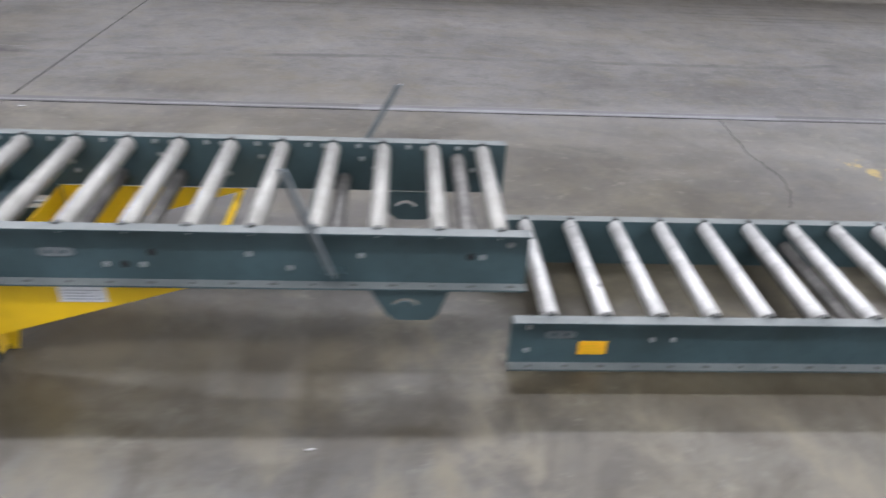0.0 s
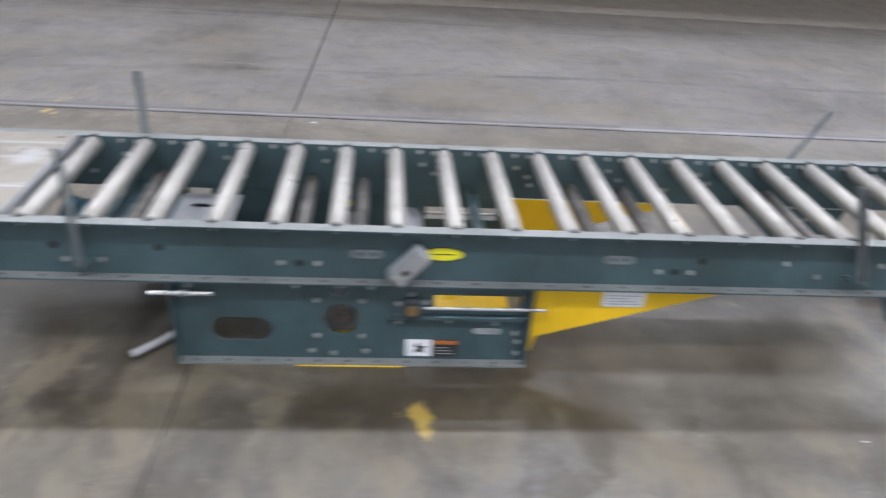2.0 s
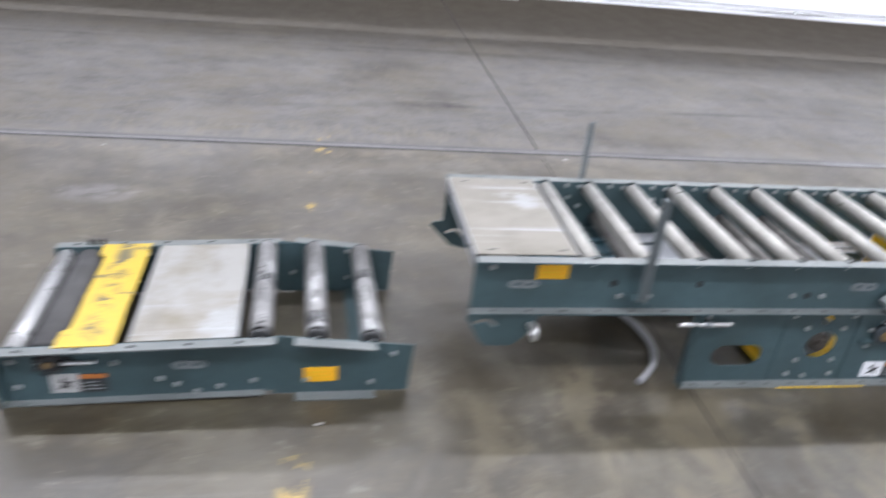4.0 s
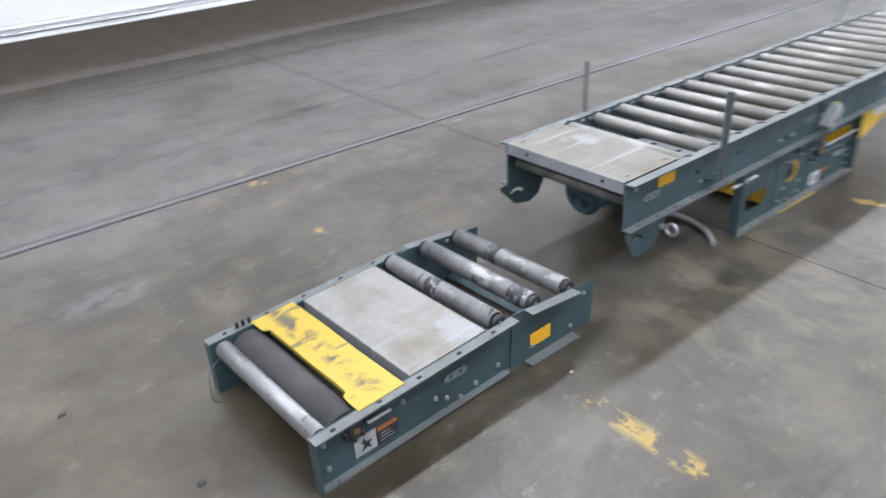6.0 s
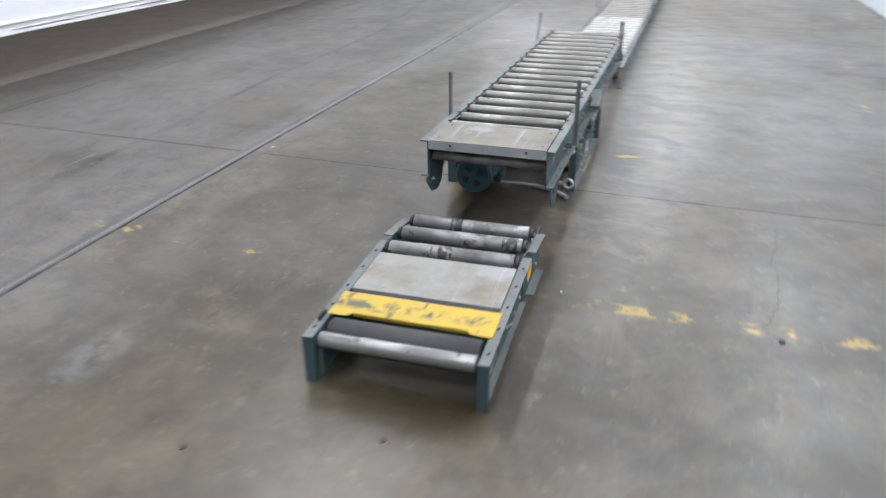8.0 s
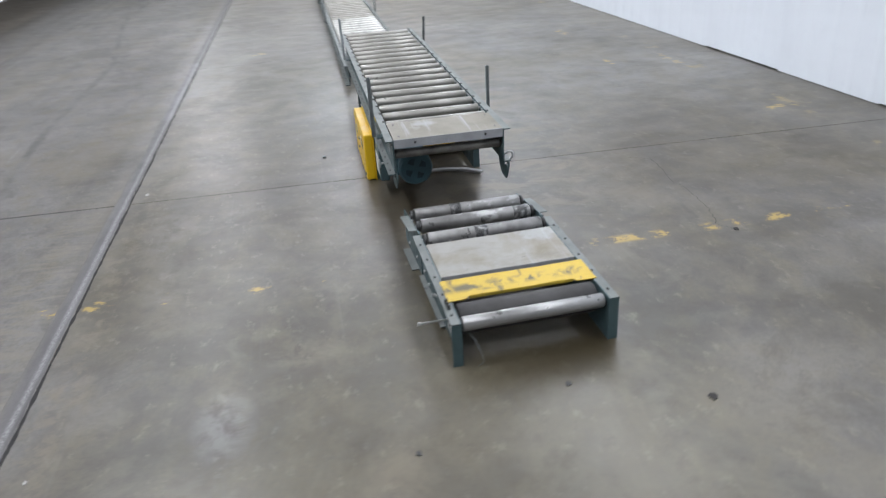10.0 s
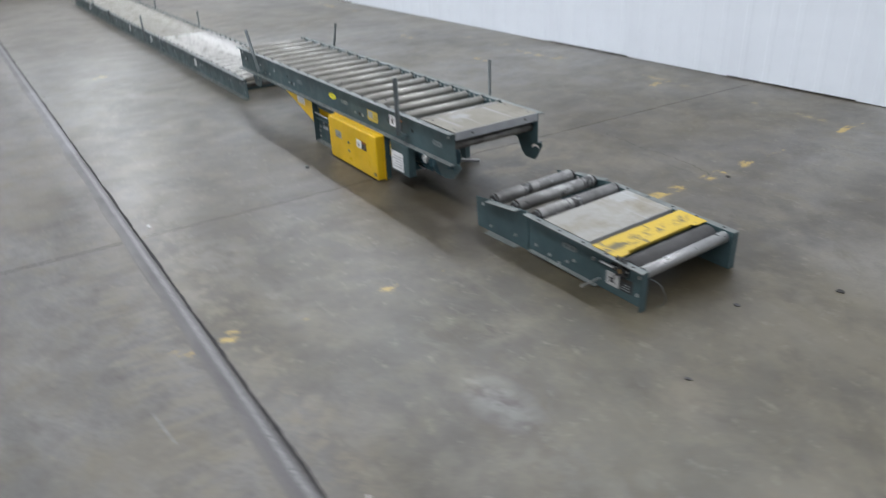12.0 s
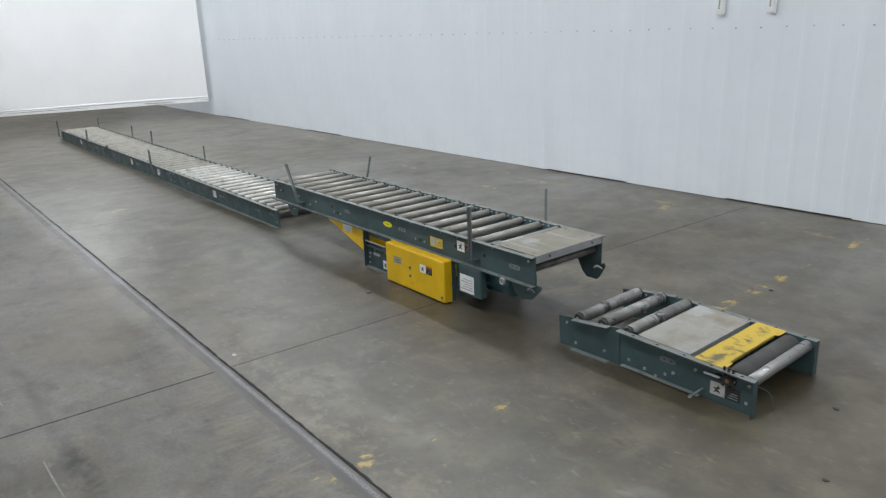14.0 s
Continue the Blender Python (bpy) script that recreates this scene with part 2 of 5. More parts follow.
    for cx, cy, w, d, keep in ((1.345, -0.225, 0.07, 0.06, 0.14), (-0.41, 1.895, 0.035, 0.06, 0.18), (-0.42, 2.09, 0.04, 0.05, 0.1), (1.28, -0.59, 0.05, 0.04, 0.035), (1.31, -0.5, 0.025, 0.05, 0.02),
                               (2.75, -2.3, 0.2, 0.06, 0.15), (2.94, -1.76, 0.1, 0.05, 0.12), (4.48, -1.88, 0.2, 0.06, 0.12), (4.83, 1.38, 0.09, 0.12, 0.11), (-0.46, 1.21, 0.04, 0.05, 0.14),
                               (1.15, -2.28, 0.06, 0.15, 0.13), (-0.43, 1.6, 0.04, 0.04, 0.11), (-2.17, 0.3, 0.05, 0.12, 0.2), (7.45, -2.35, 0.25, 0.06, 0.13)):
        gx = n.math("MULTIPLY", n.math("ABSOLUTE", n.math("SUBTRACT", x, cx)), 1 / w)
        gy = n.math("MULTIPLY", n.math("ABSOLUTE", n.math("SUBTRACT", y, cy)), 1 / d)
        rest = n.math("MAXIMUM", rest, n.ramp(n.math("ADD", gx, gy), 0.4, 1.8, keep, 0.0))
    flecks = n.math("MULTIPLY", n.ramp(n.math("ADD", flaky, rest), 0.6, 0.67), n.ramp(rest, 0.0, 0.03))
    yellow = n.math("MULTIPLY", n.math("MAXIMUM", n.math("MULTIPLY", inside, left), flecks), 0.7)
    col = n.mix(yellow, col, (0.47, 0.32, 0.06))
    # a nearly vanished line along the wall
    off2 = n.math("ABSOLUTE", n.math("SUBTRACT", n.math("ADD", y, wob), -2.35))
    spots = n.math("MULTIPLY", n.ramp(off2, 0.05, 0.09, 1.0, 0.0), n.ramp(n.noise(2.6, 7, 0.7, vec=pos), 0.56, 0.66))
    col = n.mix(n.math("MULTIPLY", spots, 0.55), col, (0.4, 0.3, 0.1))
    polish = n.noise(3.8, 9, 0.68, vec=pos, squash=(1.2, 0.8, 1), distort=0.3)
    n.set(Base_Color=n.mix(0.09, col, (0.0, 0.0, 0.0)), Roughness=n.math("ADD", n.ramp(polish, 0.38, 0.62, 0.35, 0.41), n.ramp(y, 1.9, 2.2, 0.0, 0.12)))
    shine = n.math("ADD", n.ramp(polish, 0.36, 0.64, 0.53, 0.42), n.ramp(mottle, 0.35, 0.65, 0.05, -0.04))
    n.set(Specular_IOR_Level=n.math("MULTIPLY", shine, n.math("MULTIPLY", n.ramp(y, 1.9, 2.2, 1.2, 0.5), n.ramp(y, -0.7, -0.2, 0.8, 1.0))))
    return n.bump(n.noise(4, 1, 0.5, vec=pos, squash=(1, 0.8, 1)), 0.028, 0.012).mat


def plain(name, base, rough=0.5, metal=0.0, vary=0.12, scale=30.0):
    n = Nodes(name)
    dark = tuple(c * (1 - vary * 2.5) for c in base)
    n.set(Base_Color=n.mix(n.ramp(n.noise(scale, 5), 0.4, 0.75), base, dark), Roughness=rough, Metallic=metal)
    return n.mat


def smeared_yellow():
    """Yellow sheet with black rubber smears across it."""
    n = Nodes("smeared_yellow")
    x, y, z = n.axis()
    wander = n.math("ADD", x, n.math("MULTIPLY", n.math("SUBTRACT", n.noise(7, 4), 0.5), 0.07))
    middle = n.ramp(n.math("ABSOLUTE", n.math("SUBTRACT", wander, 0.075)), 0.008, 0.034, 1.0, 0.0)
    broad = n.math("MULTIPLY", middle, n.ramp(n.noise(12, 5, 0.6, squash=(0.7, 1, 1), distort=0.5), 0.45, 0.53))
    thin = n.ramp(n.noise(7, 6, 0.65, squash=(0.9, 3.2, 1), distort=0.4), 0.58, 0.63, 0.0, 0.85)
    smear = n.math("MAXIMUM", broad, thin)
    col = n.mix(n.ramp(n.noise(60, 4), 0.4, 0.8, 0, 0.4), (0.5, 0.345, 0.028), (0.4, 0.27, 0.026))
    col = n.mix(n.math("MULTIPLY", smear, 0.86), col, (0.05, 0.055, 0.05))
    return n.set(Base_Color=col, Roughness=0.5).mat


def worn_plate(name, base, dirt):
    """Sheet steel, rubbed bright in swirls and dusty."""
    n = Nodes(name)
    col = n.mix(n.ramp(n.noise(5, 7, 0.65, distort=0.2), 0.42, 0.68), base, dirt)
    col = n.mix(n.ramp(n.noise(14, 6, 0.7), 0.66, 0.7, 0, 0.6), col, (0.1, 0.1, 0.1))
    col = n.mix(n.ramp(n.noise(3.2, 7, 0.65), 0.58, 0.66, 0, 0.45), col, (0.38, 0.4, 0.41))
    col = n.mix(n.ramp(n.noise(4.5, 6, 0.6, squash=(0.3, 6, 1)), 0.58, 0.68, 0, 0.4), col, (0.4, 0.42, 0.44))
    col = n.mix(n.ramp(n.noise(9, 5, 0.6, squash=(1.5, 0.4, 1)), 0.58, 0.75, 0, 0.5), col, (0.16, 0.145, 0.12))
    n.set(Base_Color=col, Metallic=0.1, Specular_IOR_Level=0.3, Roughness=n.ramp(n.noise(6, 5), 0.3, 0.7, 0.5, 0.7))
    return n.bump(n.noise(90, 3), 0.05, 0.002).mat


def scraped_roller():
    """Grimy steel tube with hard-edged black rubber patches and scraped bright ones."""
    n = Nodes("scraped_roller")
    jitter = n.tree.nodes.new("ShaderNodeVectorMath")
    n.put(jitter.inputs[0], n.coord)
    n.put(jitter.inputs[1], n.random())
    vec = jitter.outputs[0]
    col = n.mix(n.ramp(n.noise(9, 5, 0.6, vec=vec), 0.35, 0.65), (0.25, 0.246, 0.238), (0.12, 0.117, 0.112))
    bright = n.ramp(n.noise(13, 5, 0.62, vec=vec, squash=(1, 0.4, 1)), 0.57, 0.62)
    black = n.ramp(n.noise(10, 6, 0.66, vec=vec, squash=(0.8, 1.1, 1), distort=0.3), 0.59, 0.62)
    col = n.mix(n.math("MULTIPLY", bright, 0.7), col, (0.45, 0.45, 0.44))
    col = n.mix(n.math("MULTIPLY", black, 0.9), col, (0.035, 0.034, 0.033))
    n.set(Base_Color=col, Metallic=0.35, Roughness=n.ramp(n.noise(20, 4, vec=vec), 0.3, 0.7, 0.33, 0.5))
    return n.bump(n.noise(120, 3, vec=vec), 0.06, 0.002).mat


def sealant(name, base, dark):
    """Trowelled joint sealant with a gritty worn ridge along its middle."""
    n = Nodes(name)
    x, y, z = n.axis()
    col = n.mix(n.ramp(n.noise(5, 6, 0.65, squash=(0.4, 2, 1)), 0.4, 0.62), base, dark)
    ridge = n.ramp(n.math("ABSOLUTE", n.math("SUBTRACT", n.math("ADD", y, n.math("MULTIPLY", n.noise(3, 3), 0.012)), 1.994)), 0.003, 0.016, 1.0, 0.0)
    blur = n.ramp(n.math("ADD", y, n.math("MULTIPLY", n.noise(14, 5, 0.65), 0.05)), 2.04, 2.075)
    col = n.mix(n.math("MULTIPLY", blur, 0.7), col, (0.135, 0.125, 0.105))
    grit = n.math("MULTIPLY", ridge, n.ramp(n.noise(130, 4, 0.7), 0.36, 0.62))
    col = n.mix(n.math("MULTIPLY", grit, 0.75), col, (0.31, 0.306, 0.305))
    col = n.mix(n.ramp(n.noise(110, 3), 0.5, 0.7, 0.0, 0.4), col, dark)
    n.set(Base_Color=col, Roughness=n.ramp(n.noise(8, 5), 0.35, 0.65, 0.45, 0.55), Specular_IOR_Level=0.33)
    return n.bump(n.noise(50, 4), 0.2, 0.003).mat


def fabric():
    n = Nodes("white_fabric")
    col = n.mix(n.ramp(n.noise(1.2, 5), 0.35, 0.7), (0.84, 0.843, 0.853), (0.795, 0.802, 0.818))
    n.set(Base_Color=col, Roughness=0.75)
    return n.bump(n.noise(3.5, 5, squash=(1, 1, 0.35)), 0.1, 0.05).mat


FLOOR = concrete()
JOINT = plain("joint_filler", (0.026, 0.024, 0.022), 0.8)
STRIP = sealant("sealant_strip", (0.106, 0.101, 0.1), (0.078, 0.074, 0.073))
STRIP_PALE = sealant("pale_sealant", (0.155, 0.152, 0.156), (0.11, 0.107, 0.108))
TEAL = painted("teal_paint", (0.052, 0.09, 0.097), (0.03, 0.052, 0.054), 0.44, wear=(0.2, 0.22, 0.21), wear_from=0.71)
DUSTY = painted("dusty_flange", (0.17, 0.183, 0.174), (0.1, 0.112, 0.107), 0.58, wear=(0.05, 0.06, 0.058), wear_from=0.62)
ROLLER = bare_metal("zinc_roller", (0.27, 0.261, 0.235), (0.225, 0.216, 0.193), 0.37, 0.42, 0.58)
ROLLER_SHINY = bare_metal("polished_roller", (0.49, 0.482, 0.456), (0.28, 0.27, 0.247), 0.35, 0.48, 0.63, (1, 3, 1), 4.0)
IDLER = bare_metal("bright_idler", (0.3, 0.3, 0.293), (0.25, 0.247, 0.239), 0.32, 0.55, 0.6)
ROLLER_BED = bare_metal("dusty_zinc_roller", (0.3, 0.288, 0.255), (0.22, 0.208, 0.178), 0.4, 0.3, 0.6)
RETURN = bare_metal("grimy_return_roller", (0.17, 0.162, 0.147), (0.09, 0.085, 0.077), 0.5, 0.3, 0.5)
STEEL = bare_metal("bright_steel", (0.62, 0.62, 0.6), (0.35, 0.34, 0.33), 0.35, 0.85)
POST = bare_metal("post_steel", (0.185, 0.207, 0.21), (0.12, 0.133, 0.136), 0.45, 0.4)
PLATE = worn_plate("tan_plate", (0.205, 0.19, 0.157), (0.15, 0.136, 0.108))
PLATE_GREY = worn_plate("grey_plate", (0.29, 0.282, 0.26), (0.2, 0.178, 0.135))
LIP = worn_plate("lip_steel", (0.295, 0.303, 0.312), (0.213, 0.221, 0.230))
YELLOW = painted("safety_yellow", (0.76, 0.475, 0.010), (0.62, 0.38, 0.008), 0.35, fine=25, wear=(0.3, 0.2, 0.05), wear_from=0.8)
SMEARED = smeared_yellow()
SCRAPE = plain("pale_scrape", (0.19, 0.185, 0.175), 0.6, 0, 0.2, 40.0)
ROLLER_WORN = scraped_roller()
BAND = bare_metal("smeared_band", (0.03, 0.03, 0.03), (0.5, 0.5, 0.49), 0.4, 0.3, 0.62, (1, 1, 1), 40.0)
YELLOW_DIM = painted("dull_yellow", (0.36, 0.27, 0.02), (0.2, 0.15, 0.02), 0.5)
RUBBER = painted("black_rubber", (0.035, 0.034, 0.034), (0.055, 0.053, 0.05), 0.7)
DARK = plain("dark_gap", (0.012, 0.012, 0.012), 0.8)
CRACK = plain("open_crack", (0.018, 0.017, 0.016), 0.85)
CLIP = plain("grimy_clip", (0.085, 0.088, 0.082), 0.6, 0.2, 0.25, 60.0)
HOLE = plain("dusty_hole", (0.085, 0.085, 0.078), 0.8)
BOLT = bare_metal("bolt_zinc", (0.42, 0.43, 0.42), (0.27, 0.27, 0.26), 0.45, 0.6)
MOTOR = painted("motor_blue", (0.05, 0.12, 0.15), (0.035, 0.08, 0.1), 0.4)
WHITE_LABEL = plain("white_label", (0.78, 0.78, 0.78), 0.5, 0, 0.05)
SCREW = plain("dulled_screw", (0.47, 0.49, 0.51), 0.5, 0.2)
PAPER = plain("grubby_paper", (0.42, 0.41, 0.39), 0.7, 0, 0.15)
INK = plain("black_ink", (0.03, 0.03, 0.03), 0.5)
ORANGE = plain("orange_label", (0.85, 0.42, 0.01), 0.5, 0, 0.06)
LABEL_YELLOW = plain("faded_yellow_label", (0.6, 0.44, 0.06), 0.5, 0, 0.1)
FAINT = plain("faint_print", (0.48, 0.48, 0.48), 0.5)
ORANGE_RED = plain("warning_orange", (0.42, 0.14, 0.03), 0.5)
LIME = plain("lime_label", (0.78, 0.72, 0.02), 0.45, 0, 0.05)
NAMEPLATE = plain("dull_nameplate", (0.19, 0.21, 0.215), 0.5, 0.3)
PLATE_LABEL = plain("nameplate_metal", (0.36, 0.38, 0.38), 0.5, 0.3)
WALL = painted("white_wall_paint", (0.735, 0.775, 0.82), (0.685, 0.72, 0.765), 0.5, fine=9.0, coarse=0.8)
FABRIC = fabric()
# grey of the unseen ceiling and walls, kept dark to cut bounced light
CEILING = plain("ceiling_paint", (0.3, 0.305, 0.31), 0.8, 0, 0.05, 2.0)
# brown of the low wall added behind the curtain
BLOCK = plain("bare_concrete_wall", (0.15, 0.128, 0.098), 0.85, 0, 0.12, 6.0)
CART = plain("cart_black", (0.03, 0.03, 0.032), 0.6)
CONDUIT = bare_metal("conduit_grey", (0.33, 0.33, 0.33), (0.2, 0.2, 0.2), 0.5, 0.3)
FAN_SLOT = plain("fan_slot_shade", (0.022, 0.05, 0.065), 0.6)
HUB = plain("greasy_hub", (0.07, 0.06, 0.05), 0.5, 0.4, 0.2, 60.0)
HUB_BLUE = plain("greasy_bearing", (0.05, 0.062, 0.07), 0.5, 0.3, 0.2, 60.0)
BRASS = plain("worn_brass", (0.3, 0.2, 0.09), 0.5, 0.6)

# ---- mesh helpers ----
def part(name, bm, material, parent, label="", smooth=False):
    me = bpy.data.meshes.new(name)
    bmesh.ops.recalc_face_normals(bm, faces=bm.faces)
    bm.to_mesh(me)
    bm.free()
    me.materials.append(material)
    if smooth:
        for p in me.polygons:
            p.use_smooth = len(p.vertices) == 4
    ob = new(name, me)
    if parent:
        ob.parent = parent
    if label:
        ob["label"] = label
    return ob


def again(ob, parent, m):
    """One more piece on the same mesh."""
    o = new(ob.name.split(".")[0], ob.data)
    o.parent = parent
    o.matrix_basis = m
    if "label" in ob:
        o["label"] = ob["label"]
    return o


def thing(name, m, label, category, group=""):
    ob = new(name)
    ob.empty_display_size = 0.1
    ob.matrix_world = m
    return tagged(ob, label, category, group)


def box(x0, y0, z0, x1, y1, z1, bevel=0.0, bm=None):
    bm = bm or bmesh.new()
    r = bmesh.ops.create_cube(bm, size=1)
    for v in r["verts"]:
        v.co = Vector((x0 + (v.co.x + .5) * (x1 - x0), y0 + (v.co.y + .5) * (y1 - y0), z0 + (v.co.z + .5) * (z1 - z0)))
    if bevel:
        es = list({e for v in r["verts"] for e in v.link_edges})
        bmesh.ops.bevel(bm, geom=es, offset=bevel, segments=2, affect="EDGES", profile=0.5)
    return bm


def prism(points, axis, a, b, bm=None, bevel=0.0):
    """A polygon given in the two axes other than `axis`, drawn from a to b along that axis."""
    bm = bm or bmesh.new()
    def at(p, t):
        return {"x": (t, p[0], p[1]), "y": (p[0], t, p[1]), "z": (p[0], p[1], t)}[axis]
    lo = [bm.verts.new(at(p, a)) for p in points]
    hi = [bm.verts.new(at(p, b)) for p in points]
    n = len(points)
    fs = [bm.faces.new(lo), bm.faces.new(hi[::-1])]
    for i in range(n):
        fs.append(bm.faces.new((lo[i], lo[(i + 1) % n], hi[(i + 1) % n], hi[i])))
    if bevel:
        bmesh.ops.bevel(bm, geom=list({e for f in fs for e in f.edges}), offset=bevel, segments=1, affect="EDGES")
    return bm


def ring_pts(cx, cy, r, n=24, ry=None, start=0.0):
    ry = ry or r
    return [(cx + r * math.cos(start + 2 * math.pi * i / n), cy + ry * math.sin(start + 2 * math.pi * i / n)) for i in range(n)]


def slot_pts(cx, cy, w, h, n=10):
    r, d = h / 2, (w - h) / 2
    pts = [(cx + d + r * math.cos(a), cy + r * math.sin(a)) for a in np.linspace(-math.pi / 2, math.pi / 2, n)]
    return pts + [(cx - d + r * math.cos(a), cy + r * math.sin(a)) for a in np.linspace(math.pi / 2, 1.5 * math.pi, n)]


def holed(outer, holes, axis, a, b):
    """A sheet with holes, a to b thick along axis."""
    bm = bmesh.new()
    def at(p, t):
        return {"x": (t, p[0], p[1]), "y": (p[0], t, p[1]), "z": (p[0], p[1], t)}[axis]
    edges = []
    for loop in (outer, *holes):
        vs = [bm.verts.new(at(p, a)) for p in loop]
        edges += [bm.edges.new((vs[i], vs[(i + 1) % len(vs)])) for i in range(len(vs))]
    bmesh.ops.triangle_fill(bm, use_beauty=True, use_dissolve=False, edges=edges)
    r = bmesh.ops.extrude_face_region(bm, geom=list(bm.faces))
    d = {"x": (b - a, 0, 0), "y": (0, b - a, 0), "z": (0, 0, b - a)}[axis]
    bmesh.ops.translate(bm, verts=[v for v in r["geom"] if isinstance(v, bmesh.types.BMVert)], vec=d)
    return bm


def rod(axis, c, r, a, b, n=20, bevel=0.0, bm=None):
    """A round bar along an axis; c: its centre in the two other axes."""
    bm = bm or bmesh.new()
    def at(u, v, t):
        return {"x": (t, u, v), "y": (u, t, v), "z": (u, v, t)}[axis]
    stations = [(a, r), (b, r)] if not bevel else [(a, r - bevel), (a + bevel, r), (b - bevel, r), (b, r - bevel)]
    rings = [[bm.verts.new(at(u, v, t)) for u, v in ring_pts(c[0], c[1], rr, n)] for t, rr in stations]
    for p, q in zip(rings, rings[1:]):
        for i in range(n):
            bm.faces.new((p[i], p[(i + 1) % n], q[(i + 1) % n], q[i]))
    bm.faces.new(rings[0][::-1])
    bm.faces.new(rings[-1])
    return bm


def tube(points, r, n=10, steps=6):
    """A round hose along a smooth line through the points."""
    P = [Vector(p) for p in points]
    P = [P[0] * 2 - P[1], *P, P[-1] * 2 - P[-2]]
    line = []
    for i in range(1, len(P) - 2):
        for s in range(steps):
            t = s / steps
            line.append(0.5 * ((2 * P[i]) + (P[i + 1] - P[i - 1]) * t + (2 * P[i - 1] - 5 * P[i] + 4 * P[i + 1] - P[i + 2]) * t * t
                               + (3 * P[i] - P[i - 1] - 3 * P[i + 1] + P[i + 2]) * t ** 3))
    line.append(P[-2])
    bm = bmesh.new()
    rings = []
    for i, p in enumerate(line):
        d = (line[min(i + 1, len(line) - 1)] - line[max(i - 1, 0)]).normalized()
        u = d.orthogonal().normalized() if i == 0 else (u - d * u.dot(d)).normalized()
        w = d.cross(u)
        rings.append([bm.verts.new(p + r * (math.cos(2 * math.pi * k / n) * u + math.sin(2 * math.pi * k / n) * w)) for k in range(n)])
    for a, b in zip(rings, rings[1:]):
        for k in range(n):
            bm.faces.new((a[k], a[(k + 1) % n], b[(k + 1) % n], b[k]))
    bm.faces.new(rings[0][::-1])
    bm.faces.new(rings[-1])
    return bm


WEB_N, WEB_F = 0.012, 0.543      # inner faces of the side channels' webs
FLANGE = 0.036
STEEL_T = 0.004


def channel(x0, x1, side, z0, z1, lip_bottom=True):
    """A side channel whose flanges point outwards. side: -1 for the one at small y, 1 for the other."""
    w = WEB_N if side < 0 else WEB_F
    t = STEEL_T
    o = w + side * FLANGE
    if lip_bottom:
        prof = [(w, z0), (o, z0), (o, z0 + t), (w + side * t, z0 + t), (w + side * t, z1 - t), (o, z1 - t), (o, z1), (w, z1)]
    else:
        prof = [(w, z0), (w + side * t, z0), (w + side * t, z1 - t), (o, z1 - t), (o, z1), (w, z1)]
    return prism(prof, "x", x0, x1)


def dust_strip(x0, x1, side, z):
    """The rubbed, dusty top skin of a flange."""
    w = WEB_N if side < 0 else WEB_F
    a, b = sorted((w + side * 0.001, w + side * (FLANGE - 0.0005)))
    return box(x0 + 0.001, a, z, x1 - 0.001, b, z + 0.0012)


def flange_holes(parent, xs, side, z):
    """Slotted holes in a flange, one by one: flat slots with the shade inside painted as colour."""
    w = WEB_N if side < 0 else WEB_F
    shapes = []
    for i, x in enumerate(xs):
        m = pose(x, w + side * 0.02, z)
        if i < 3:
            shapes.append(part("flange_hole", prism(slot_pts(0, 0, 0.013 + 0.004 * i, 0.009, 5), "z", 0, 0.0012), HOLE, parent))
            shapes[-1].matrix_basis = m
        else:
            again(shapes[i % 3], parent, m)


def hex_bolt(y0, side, r=0.007, h=0.007):
    """A hexagon head on a washer, standing out from a web at y0."""
    bm = prism(ring_pts(0, 0, r * 1.3, 12), "y", y0, y0 + side * 0.002)
    return prism(ring_pts(0, 0, r, 6), "y", y0 + side * 0.002, y0 + side * h, bm)


def bolts(parent, spots, side, r=0.0062, web=None):
    """Bolt heads on a web. spots: x, z."""
    y0 = web if web is not None else ((WEB_N if side < 0 else WEB_F) + side * STEEL_T)
    first = None
    for x, z in spots:
        if first is None:
            first = part("bolt", hex_bolt(y0, side, r), BOLT, parent, "zinc hexagon bolt head")
            first.matrix_basis = pose(x, 0, z)
        else:
            again(first, parent, pose(x, 0, z))


def roller_mesh(r, y0, y1, n=22):
    """A tube with rolled-in ends and a recessed bearing, with its hexagon shaft, along y round the origin."""
    bm = bmesh.new()
    prof = [(y0, r * 0.45), (y0 + 0.003, r * 0.45), (y0 + 0.003, r * 0.82), (y0, r * 0.86), (y0 + 0.004, r), (y1 - 0.004, r), (y1, r * 0.86), (y1 - 0.003, r * 0.82),
            (y1 - 0.003, r * 0.45), (y1, r * 0.45)]
    rings = [[bm.verts.new((u, y, v)) for u, v in ring_pts(0, 0, rr, n)] for y, rr in prof]
    for p, q in zip(rings, rings[1:]):
        for i in range(n):
            bm.faces.new((p[i], p[(i + 1) % n], q[(i + 1) % n], q[i]))
    bm.faces.new(rings[0][::-1])
    bm.faces.new(rings[-1])
    return bm


